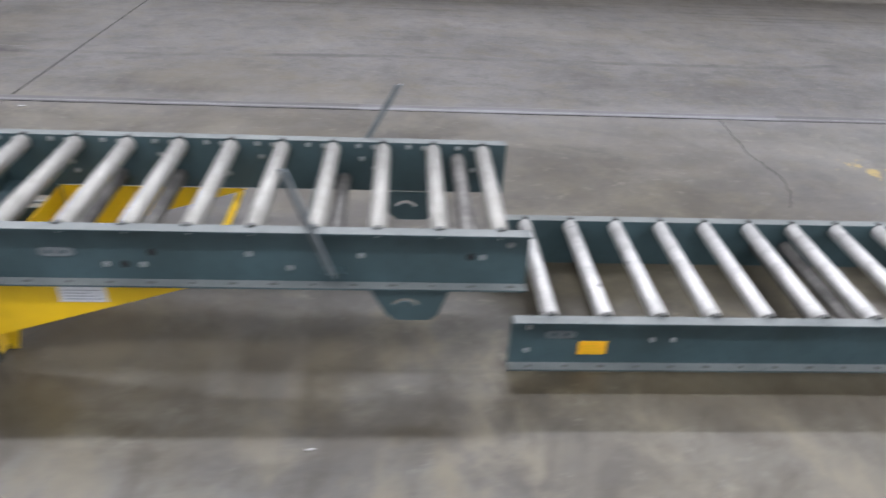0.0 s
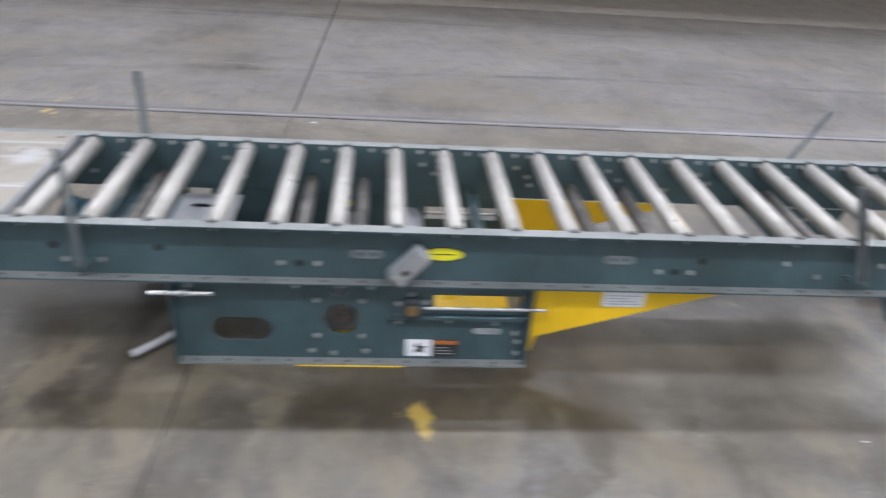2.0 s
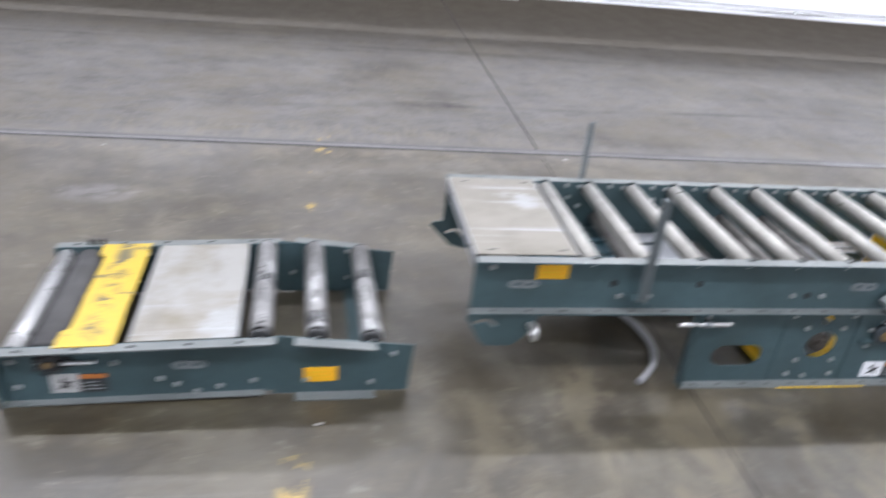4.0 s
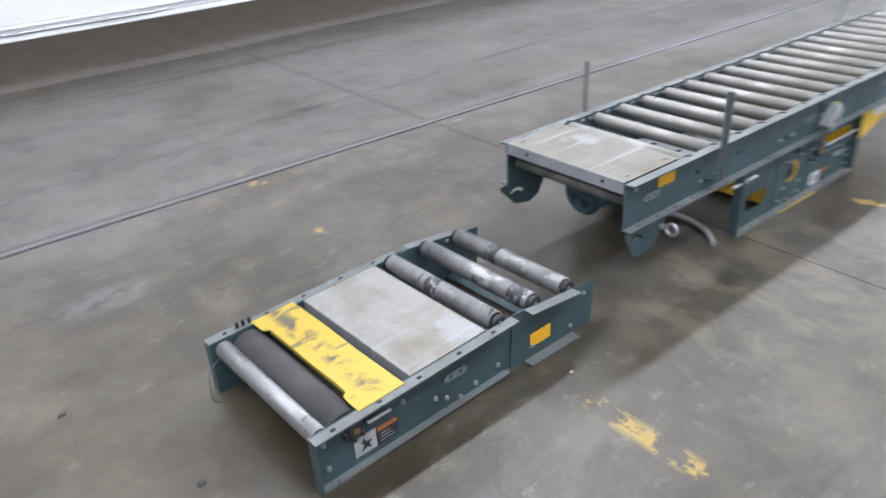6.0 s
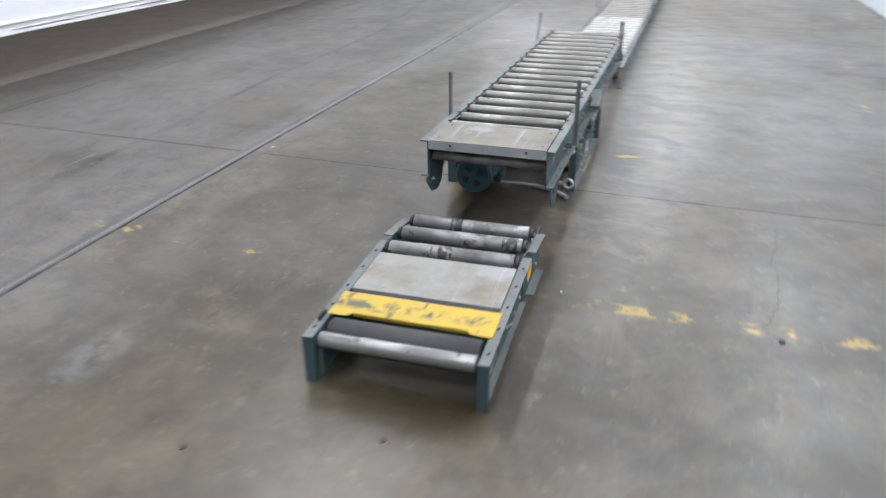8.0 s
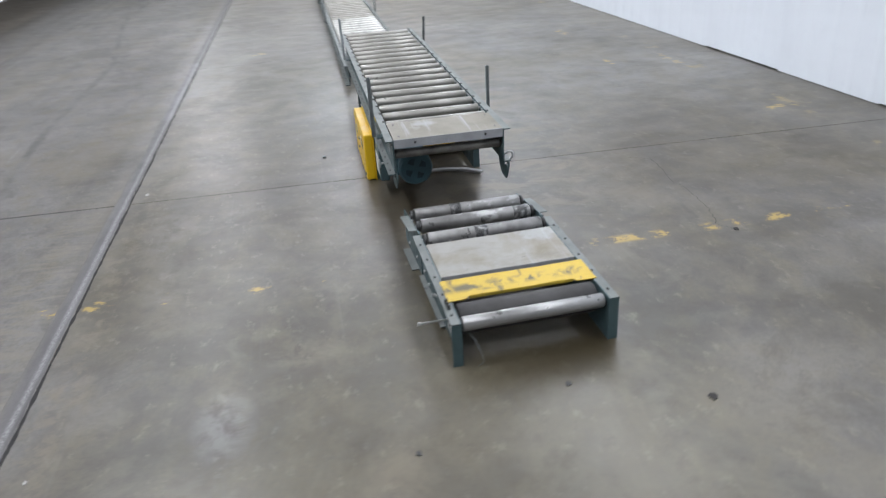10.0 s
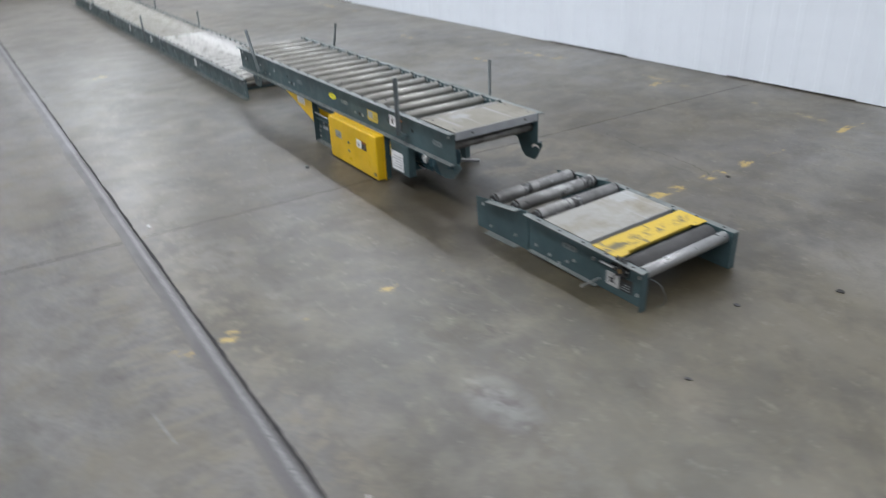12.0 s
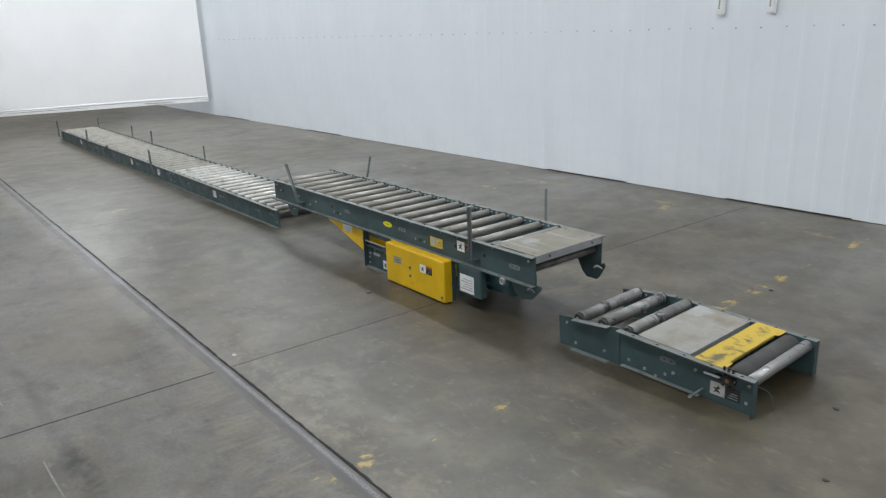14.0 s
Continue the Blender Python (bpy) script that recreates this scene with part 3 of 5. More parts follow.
def add_rollers(parent, spots, r, material, gap=0.006, label=""):
    """Rollers with their shafts. spots: x, z."""
    first = part("roller", roller_mesh(r, WEB_N + gap, WEB_F - gap), material, parent, label, smooth=True)
    shaft = part("shaft", prism(ring_pts(0, 0, 0.0065, 6), "y", WEB_N - 0.004, WEB_F + 0.004), STEEL, first)
    for i, (x, z) in enumerate(spots):
        m = pose(x, 0, z, 0, 0, 0)
        if i == 0:
            first.matrix_basis = m
        else:
            o = again(first, parent, m)
            s = new("shaft", shaft.data)
            s.parent = o
    # dirty spring clips where the shafts sit in the webs
    clip = None
    for x, z in spots:
        for y in (WEB_N - 0.004, WEB_F + 0.004):
            m = pose(x, y, z + 0.022)
            if clip is None:
                clip = part("axle_clip", box(-.009, -.007, 0, .009, .007, .0055, .0015), CLIP, parent, "grimy shaft clip")
                clip.matrix_basis = m
            else:
                again(clip, parent, m)


def sticker(parent, name, x0, z0, x1, z1, y, side, material, label="", t=0.0012):
    a, b = sorted((y, y + side * t))
    return part(name, box(x0, a, z0, x1, b, z1), material, parent, label)


def nameplate(parent, xc, zc, side, w=0.088, h=0.026):
    """Riveted metal plate with two round openings."""
    y = (WEB_N if side < 0 else WEB_F) + side * (STEEL_T + 0.0004)
    p = part("nameplate", holed(slot_pts(xc, zc, w, h, 4), [ring_pts(xc - w * .2, zc, h * .27, 8), ring_pts(xc + w * .2, zc, h * .27, 8)], "y", *((y - 0.002, y) if side < 0 else (y, y + 0.002))),
             NAMEPLATE, parent, "small grey metal plate with two holes")
    return p


def warning_pair(parent, x0, z0, w, h, y, side, head=ORANGE_RED, paper=WHITE_LABEL):
    """White pictogram label beside a black one with an orange head."""
    half = w / 2
    flip = -side
    xa, xb = (x0, x0 + half) if flip > 0 else (x0 + half, x0)
    a = sticker(parent, "pictogram_label", xa, z0, xa + half - 0.002, z0 + h, y, side, paper, "white pictogram safety label")
    e = y + side * 0.0014
    c = xa + half / 2
    part("pictogram", prism([(c - half * .25, z0 + h * .2), (c + half * .05, z0 + h * .3), (c + half * .25, z0 + h * .15), (c + half * .12, z0 + h * .45), (c + half * .3, z0 + h * .6),
                             (c, z0 + h * .62), (c - half * .05, z0 + h * .85), (c - half * .2, z0 + h * .6), (c - half * .05, z0 + h * .5)], "y", *sorted((e, e + side * 0.0006))), INK, a)
    b = sticker(parent, "warning_label", xb, z0, xb + half - 0.002, z0 + h, y, side, INK, "black warning label with an orange head")
    part("label_head", box(xb + 0.002, min(e, e + side * 0.0006), z0 + h * .74, xb + half - 0.004, max(e, e + side * 0.0006), z0 + h * .96), head, b)
    for k in range(3):
        zz = z0 + h * (.15 + .18 * k)
        part("text_bar", box(xb + half * .15, min(e, e + side * 0.0006), zz, xb + half * (.8 - .1 * k), max(e, e + side * 0.0006), zz + h * .045), PLATE_LABEL, b)


def text_bars(parent, x0, z0, x1, z1, y, side, rows=4, material=None):
    e = y + side * 0.0014
    for k in range(rows):
        zz = z0 + (z1 - z0) * (0.16 + 0.7 * k / rows)
        xe = x0 + (x1 - x0) * (0.9 - 0.25 * ((k * 7) % 3) / 2)
        part("text_bar", box(x0 + (x1 - x0) * .1, min(e, e + side * 0.0006), zz, xe, max(e, e + side * 0.0006), zz + (z1 - z0) * .06), material or INK, parent)


def guide_post(parent, x, side, z0, z1, lean=0.0, out=0.0):
    """Upright angle bar bolted to the web through a small foot."""
    y = (WEB_N if side < 0 else WEB_F) + side * (FLANGE + 0.003)
    h = z1 - z0
    bm = bmesh.new()
    s = 0.019
    prof = [(-s / 2, 0), (s / 2, 0), (s / 2, side * s), (s / 2 - .003, side * s), (s / 2 - .003, side * .003), (-s / 2, side * .003)]
    lo = [bm.verts.new((x + p[0], y + p[1], z0)) for p in prof]
    hi = [bm.verts.new((x + lean + p[0], y + p[1] + out * side, z1)) for p in prof]
    bm.faces.new(lo), bm.faces.new(hi[::-1])
    for i in range(6):
        bm.faces.new((lo[i], lo[(i + 1) % 6], hi[(i + 1) % 6], hi[i]))
    p = part("guide_post", bm, POST, parent, "grey steel angle guide post")
    w = (WEB_N if side < 0 else WEB_F) + side * STEEL_T
    part("post_foot", box(x - 0.03, min(w, y), z0 - 0.002, x + 0.03, max(w, y), z0 + 0.003), TEAL, p)
    return p

# ---- the setting ----
def floor():
    """Slabs with sawn joints on a dark bed."""
    bed = part("floor", box(-10, -3.4, -0.3, 18, 9, -0.008), JOINT, None)
    tagged(bed, "worn grey concrete warehouse floor with brown stains", "floor", kind="structure")
    ys = [-3.4, 1.958, 9]
    for x0, x1 in ((-10, None), (None, 18)):
        for j in range(2):
            g = 0.0024 if j == 0 else 0.0052
            # the cross joint runs slightly askew
            ring = [(x0 + g if x0 is not None else 0.712 + .025 * y + g, y) for y in (ys[j] + g, ys[j + 1] - g)]
            ring += [(x1 - g if x1 is not None else 0.712 + .025 * y - g, y) for y in (ys[j + 1] - g, ys[j] + g)]
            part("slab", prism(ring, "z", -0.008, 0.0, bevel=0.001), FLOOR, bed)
    # dark filler worn down in the cross joint
    for ya, yb, w in ((-3.39, 1.955, .0021), (1.965, 8.99, .005)):
        xa, xb = .712 + .025 * ya, .712 + .025 * yb
        part("joint_filler", prism([(xa - w, ya), (xa + w, ya), (xb + w, yb), (xb - w, yb)], "z", -.0079, -.0012), CRACK, bed, "dark filler in the slab joint")
    # hairline cracks
    for seed, pts in ((1, ((4.37, 1.95), (4.348, 1.516), (4.398, 1.282), (4.36, 1.106), (4.297, .969))), (3, ((.54, -.88), (.47, -1.0), (.09, -.95), (-.04, -.97), (-.29, -.94), (-.45, -.89), (-.55, -.94)))):
        rnd = random.Random(seed)
        bm = bmesh.new()
        line = []
        for (xa, ya), (xb, yb) in zip(pts, pts[1:]):
            for k in range(8):
                line.append((xa + (xb - xa) * k / 8 + rnd.uniform(-.006, .006), ya + (yb - ya) * k / 8 + rnd.uniform(-.006, .006)))
        half = .0026 if seed == 1 else .0011
        rows = [[bm.verts.new((px - half, py - half * .7, .0006)), bm.verts.new((px + half, py + half * .7, .0006))] for px, py in line]
        for a, b in zip(rows, rows[1:]):
            bm.faces.new((a[0], a[1], b[1], b[0]))
        part("crack", bm, CRACK if seed == 1 else JOINT, bed, "hairline crack")
    # pale scrapes along the aisle
    for xa, ya, xb, yb in ((.1, 2.86, .46, 2.87), (1.1, 2.92, 1.22, 2.925), (1.82, 2.935, 2.15, 2.95), (-.9, 2.24, -.7, 2.26)):
        part("scrape_mark", prism([(xa, ya - .003), (xb, yb - .002), (xb, yb + .003), ((xa + xb) / 2, (ya + yb) / 2 + .006), (xa, ya + .002)], "z", .0002, .0009), SCRAPE, bed, "pale scrape on the concrete")
    # sealant smeared along the long joint
    rnd = random.Random(3)
    for x0, x1, m in ((-10, 2.5, STRIP), (2.5, 4.7, STRIP_PALE), (4.7, 18, STRIP)):
        bm = bmesh.new()
        n = int((x1 - x0) / 0.12)
        lo, hi, lo2, hi2 = [], [], [], []
        for i in range(n + 1):
            x = x0 + (x1 - x0) * i / n
            a, b = 1.965 + rnd.uniform(-.002, .002), 2.045 + .012 * noise.noise(Vector((x * 1.7, 4.4, 0))) + rnd.uniform(-.004, .004)
            for lst, y, z in ((lo, a, 0), (hi, b, 0), (lo2, a + .006, .0014), (hi2, b - .008, .0014)):
                lst.append(bm.verts.new((x, y, z)))
        for i in range(n):
            bm.faces.new((lo[i], lo[i + 1], lo2[i + 1], lo2[i]))
            bm.faces.new((lo2[i], lo2[i + 1], hi2[i + 1], hi2[i]))
            bm.faces.new((hi2[i], hi2[i + 1], hi[i + 1], hi[i]))
        part("sealant_strip", bm, m, bed, "grey sealant strip along the joint")
    # broken black edge of the long joint
    bm = bmesh.new()
    rows = []
    for i in range(1100):
        x = -5 + i * .016
        wide = max(.002, .008 + .009 * noise.noise(Vector((x * 3.1, 2.2, 0))) + .008 * noise.noise(Vector((x * 19, 5.2, 0)))) + rnd.uniform(0, .0025)
        y0 = 1.9575 + .004 * noise.noise(Vector((x * 5, 7.7, 0)))
        rows.append((bm.verts.new((x, y0 - wide * .6, .0007)), bm.verts.new((x, y0 + wide * .5, .0007))))
    for a, b in zip(rows, rows[1:]):
        bm.faces.new((a[0], b[0], b[1], a[1]))
    part("broken_edge", bm, CRACK, bed, "ragged black edge of the joint")
    return bed


floor()


def wall_line(x):
    return -2.852 + 0.02 * x


def panel_wall():
    """Ribbed white sheet wall in panels over a dark gap."""
    backing = part("wall_south", prism([(-10, wall_line(-10) - .05), (18, wall_line(18) - .05), (18, wall_line(18) - .3), (-10, wall_line(-10) - .3)], "z", 0, 5.9), DARK, None)
    tagged(backing, "white ribbed metal sheet wall above a dark gap", "wall", kind="structure")
    rnd = random.Random(5)
    pitch, ribs = 0.2185, 5
    width = pitch * ribs
    x = -10.0
    screws = bmesh.new()
    shapes = []
    for drop in (0.004, 0.006, 0.013):
        bm = bmesh.new()
        prof = []
        for k in range(ribs):
            u = k * pitch
            prof += [(u, 0), (u + .05, 0), (u + .07, .003), (u + .102, .003), (u + .122, 0)]
        prof.append((width + .004, 0))
        rows = [[bm.verts.new((u, v, z)) for u, v in prof] for z in (drop, 5.9)]
        back = [[bm.verts.new((u, v - .012, z)) for u, v in prof] for z in (drop, 5.9)]
        for i in range(len(prof) - 1):
            bm.faces.new((rows[0][i], rows[0][i + 1], rows[1][i + 1], rows[1][i]))
            bm.faces.new((back[0][i], back[0][i + 1], rows[0][i + 1], rows[0][i]))
        me = part("wall_panel", bm, WALL, backing)
        shapes.append(me)
    used = set()
    ang = math.degrees(math.atan(0.02))
    while x < 18:
        k = rnd.choice((0, 0, 1, 2))
        m = pose(x, wall_line(x) - 0.02, 0, 0, 0, ang)
        if k not in used:
            used.add(k)
            shapes[k].matrix_basis = m
        else:
            again(shapes[k], backing, m)
        for r in range(ribs):
            for z in (1.498, 2.9):
                xx = x + r * pitch + .025
                prism(ring_pts(xx, z + 0.004 * math.sin(xx * 5), .008, 6), "y", wall_line(xx) - .021, wall_line(xx) - .012, screws)
        x += width
    part("screws", screws, SCREW, backing, "rows of small sheet-metal screws")["kind"] = "stuff"


panel_wall()


def room_shell():
    # unseen shell that closes the room; the low brown wall is added
    c = part("ceiling", box(-10, -3.4, 5.9, 18, 9, 6.1), CEILING, None)
    tagged(c, "plain grey warehouse ceiling", "ceiling", kind="structure")
    for name, b in (("wall_west", (-10.3, -3.4, 0, -10, 9, 5.9)), ("wall_east", (18, -3.4, 0, 18.3, 9, 5.9)), ("wall_north", (-10, 9, 0, 18, 9.3, 5.9)), ("wall_partition", (-10, 8.0, 0, 14.4, 8.1, 2.6))):
        bare = name == "wall_partition"
        tagged(part(name, box(*b), BLOCK if bare else CEILING, None), "plain brown-grey wall added unseen behind the curtain" if bare else "plain grey painted warehouse wall", "wall", kind="structure")


room_shell()


def light_fixtures():
    # housings are added out of view, one over each lamp
    first = None
    for lx, ly, _ in LAMPS:
        m = pose(lx, ly, LAMP_Z)
        if first is None:
            first = thing("ceiling_light", m, "long grey rectangular ceiling light fixture, added out of view", "ceiling light", "ceiling lights")
            bm = box(-1.13, -.18, 0.0, 1.13, .18, .02)
            part("housing", box(-1.05, -.12, .02, 1.05, .12, .07, 0, bm), CEILING, first)
            for hx in (-.8, .8):
                part("hanger", box(hx - .01, -.01, .07, hx + .01, .01, .4), POST, first)
        else:
            copy_thing(first, m)


light_fixtures()


def curtain(name, a, b, z0, seed, label):
    """A hanging sheet of white fabric from plan point a to b with a pocketed hem and slight folds."""
    th = thing(name, pose(0, 0, 0), label, "curtain", "white curtains")
    A, B = Vector((*a, 0)), Vector((*b, 0))
    L = (B - A).length
    d = (B - A) / L
    nrm = Vector((-d.y, d.x, 0))
    nx, nz = max(8, int(L / 0.14)), 26
    hem = 0.115
    def wave(s, z):
        k = 1 - 0.55 * min(1, z / 5)
        return k * (0.018 * noise.noise(Vector((s * 0.9, z * .22, seed))) + 0.006 * noise.noise(Vector((s * 2.3 + z * .5, z * .3, seed + 5))) + 0.011 * noise.noise(Vector((s * 1.9 + z * 1.1, z * .45, seed + 9))))
    bm = bmesh.new()
    grid = []
    for j in range(nz + 1):
        z = z0 + hem + (CURTAIN_TOP - z0 - hem) * j / nz
        grid.append([bm.verts.new(A + d * (L * i / nx) + nrm * wave(L * i / nx, z) + Vector((0, 0, z))) for i in range(nx + 1)])
    for j in range(nz):
        for i in range(nx):
            bm.faces.new((grid[j][i], grid[j][i + 1], grid[j + 1][i + 1], grid[j + 1][i]))
    sheet = part("sheet", bm, FABRIC, th, smooth=True)
    mod = sheet.modifiers.new("thick", "SOLIDIFY")
    mod.thickness = 0.004
    sheet.modifiers.new("even_shading", "WEIGHTED_NORMAL")
    # hem pocket
    bm = bmesh.new()
    rings = []
    for i in range(nx + 1):
        s = L * i / nx
        base = A + d * s + nrm * wave(s, z0 + hem)
        sag = 0.006 * math.sin(s * 1.1 + seed)
        prof = [(-.005, hem), (-.019, hem - .006), (-.021, hem - .02), (-.006, hem - .032), (-.009, .008), (0, 0), (.01, .01), (.006, hem)]
        rings.append([bm.verts.new(base + nrm * u + Vector((0, 0, z0 + v + sag))) for u, v in prof])
    for p, q in zip(rings, rings[1:]):
        for k in range(8):
            bm.faces.new((p[k], p[(k + 1) % 8], q[(k + 1) % 8], q[k]))
    bm.faces.new(rings[0]), bm.faces.new(rings[-1][::-1])
    part("hem", bm, FABRIC, th, "white hem pocket")
    part("hem_pipe", rod("x", (0, 0), .012, -.05, L + .04), STEEL, th).matrix_basis = Matrix.Translation(A + Vector((0, 0, z0 + .05))) @ Matrix.Rotation(math.atan2(d.y, d.x), 4, "Z")
    part("rail", rod("x", (0, 0), .02, 0, L), STEEL, th).matrix_basis = Matrix.Translation(A + Vector((0, 0, CURTAIN_TOP + .01))) @ Matrix.Rotation(math.atan2(d.y, d.x), 4, "Z")
    return th


curtain("curtain", (-9.8, 4.95), (1.31, 5.0), 0.325, 1.0, "long white fabric curtain hanging just above the floor")
curtain("curtain", (1.28, 5.07), (7.45, 5.09), 0.338, 7.0, "long white fabric curtain with a pocketed hem")
curtain("curtain", (7.4, 5.16), (14.5, 5.2), 0.34, 13.0, "long white fabric curtain with a pocketed hem")
curtain("curtain", (14.3, 5.1), (12.28, -2.5), 0.285, 19.0, "white fabric curtain hung across the end of the aisle")


def wall_switch(x, z0):
    y = wall_line(x) - 0.004
    t = thing("wall_box", pose(x, y, z0), "small white electrical box on the ribbed wall", "wall box", "wall boxes")
    part("body", box(-.032, 0, 0, .032, .045, .19, .006), WHITE_LABEL, t)
    part("cover", box(-.026, .045, .012, .026, .05, .178, .002), WHITE_LABEL, t)
    part("opening", box(-.006, .05, .05, .006, .0515, .12), PLATE_LABEL, t)


wall_switch(1.083, 1.606)
wall_switch(0.634, 1.608)

# ---- raised drive conveyor ----
HZ0, HZ1, HL = 0.266, 0.431, 3.048
R = 0.0242


def side_panel(parent, side):
    """One cheek of the drive housing: sheet with openings and a floor flange."""
    w = WEB_N if side < 0 else WEB_F
    t = side * STEEL_T
    x0, x1, z0, z1 = 0.675, 1.645, 0.0, HZ0 - 0.001
    outer = [(x0, z0), (x1, z0), (x1, z1), (x0 + .0, z1)]
    holes = [slot_pts(0.85, 0.1, 0.165, 0.076), ring_pts(1.122, 0.138, 0.05, 24), ring_pts(1.116, 0.228, .017, 10),
             [(1.375, .178), (1.615, .178), (1.615, .224), (1.375, .224)], ring_pts(1.315, .182, .03, 16)]
    p = part("side_panel", holed(outer, holes, "y", min(w, w + t), max(w, w + t)), TEAL, parent)
    a, b = sorted((w + t, w + side * FLANGE))
    part("floor_flange", box(x0, a, 0, x1, b, STEEL_T), DUSTY, p)
    flange_holes(p, np.arange(x0 + .05, x1, .083), side, STEEL_T)
    part("end_flange", box(x0, a, STEEL_T, x0 + STEEL_T, b, z1), TEAL, p)
    part("end_flange", box(x1 - STEEL_T, a, STEEL_T, x1, b, z1), TEAL, p)
    # seams between the three sheets of the cheek
    for xs in (0.99, 1.235):
        part("seam_plate", box(xs - .012, *sorted((w + t, w + t * 1.8))[:1], .01, xs + .012, sorted((w + t, w + t * 1.8))[1], z1 - .01), TEAL, p)
    # take-up guide: rail, screw, bearing
    part("take_up_rail", box(1.25, *sorted((w + t, w + side * .02))[:1], .15, 1.64, sorted((w + t, w + side * .02))[1], .16), TEAL, p)
    part("take_up_screw", rod("x", (w + side * .02, .19), .0048, 1.34, 1.685, 10), BOLT, p, "zinc threaded take-up screw")
    bm = rod("y", (1.315, .185), .034, *sorted((w + t, w + side * .026)), 20, .004)
    bearing = part("bearing", bm, HUB_BLUE, p, "dark take-up bearing", True)
    part("bearing_bore", rod("y", (1.315, .185), .017, *sorted((w + side * .026, w + side * .03)), 14), BRASS, bearing)
    for a2 in range(5):
        an = a2 * 1.256 + .4
        again(bolt_small, p, pose(1.315 + .04 * math.cos(an), (w + t) if side > 0 else (w + t), .185 + .04 * math.sin(an), 0, 0, 0 if side < 0 else 180))
    # flange bearing in the round opening
    part("hub", rod("y", (1.122, .138), .036, *sorted((w - side * .03, w - side * .005)), 20, .004), HUB, p, "dark shaft hub", True)
    part("hub_shaft", rod("y", (1.122, .138), .014, *sorted((w - side * .03, w + side * .004)), 12), HUB, p)
    for sx, sz in ((1.055, .2), (1.178, .2), (1.055, .082), (1.178, .082), (1.0, .245), (1.2, .245), (1.04, .03), (1.19, .03), (1.28, .135), (1.42, .14), (1.55, .135), (1.62, .07), (1.62, .03), (1.61, .1),
                   (1.1, .022), (.72, .24)):
        again(bolt_small, p, pose(sx, w + t, sz, 0, 0, 0 if side < 0 else 180))
    part("slot_plate", prism(slot_pts(1.53, .105, .08, .02, 5), "y", *sorted((w + t, w + t * 1.5))), PLATE_LABEL, p)
    return p


def hook_bracket(parent, y, hooked):
    """Hanger plate under the end of the frame with a curved slot."""
    if hooked:
        outer = [(-.006, .2645), (-.01, .25), (.03, .178), (.05, .16), (.125, .16), (.16, .19), (.2, .2645)] if y < 0 else [(0.0, .34), (-.002, .275), (-.036, .274), (-.042, .26), (.03, .186), (.11, .168), (.16, .19), (.2, .266), (.2, .30), (.12, .34)]
        slot = [(.0 + .045 * math.cos(a), .2 + .045 * math.sin(a)) for a in np.linspace(2.4, .5, 8)] + [(.0 + .032 * math.cos(a), .2 + .032 * math.sin(a)) for a in np.linspace(.5, 2.4, 8)]
        slot = [(x + .04, z + .005) for x, z in slot]
    else:
        outer = [(-.095, HZ0 - .001), (.115, HZ0 - .001), (.085, .182), (.065, .164), (-.025, .164), (-.05, .182)]
        slot = [(.045 * math.cos(a), .19 + .045 * math.sin(a)) for a in np.linspace(2.5, .6, 8)] + [(.034 * math.cos(a), .19 + .034 * math.sin(a)) for a in np.linspace(.6, 2.5, 8)]
    return holed(outer, [slot], "y", y, y + 0.005)


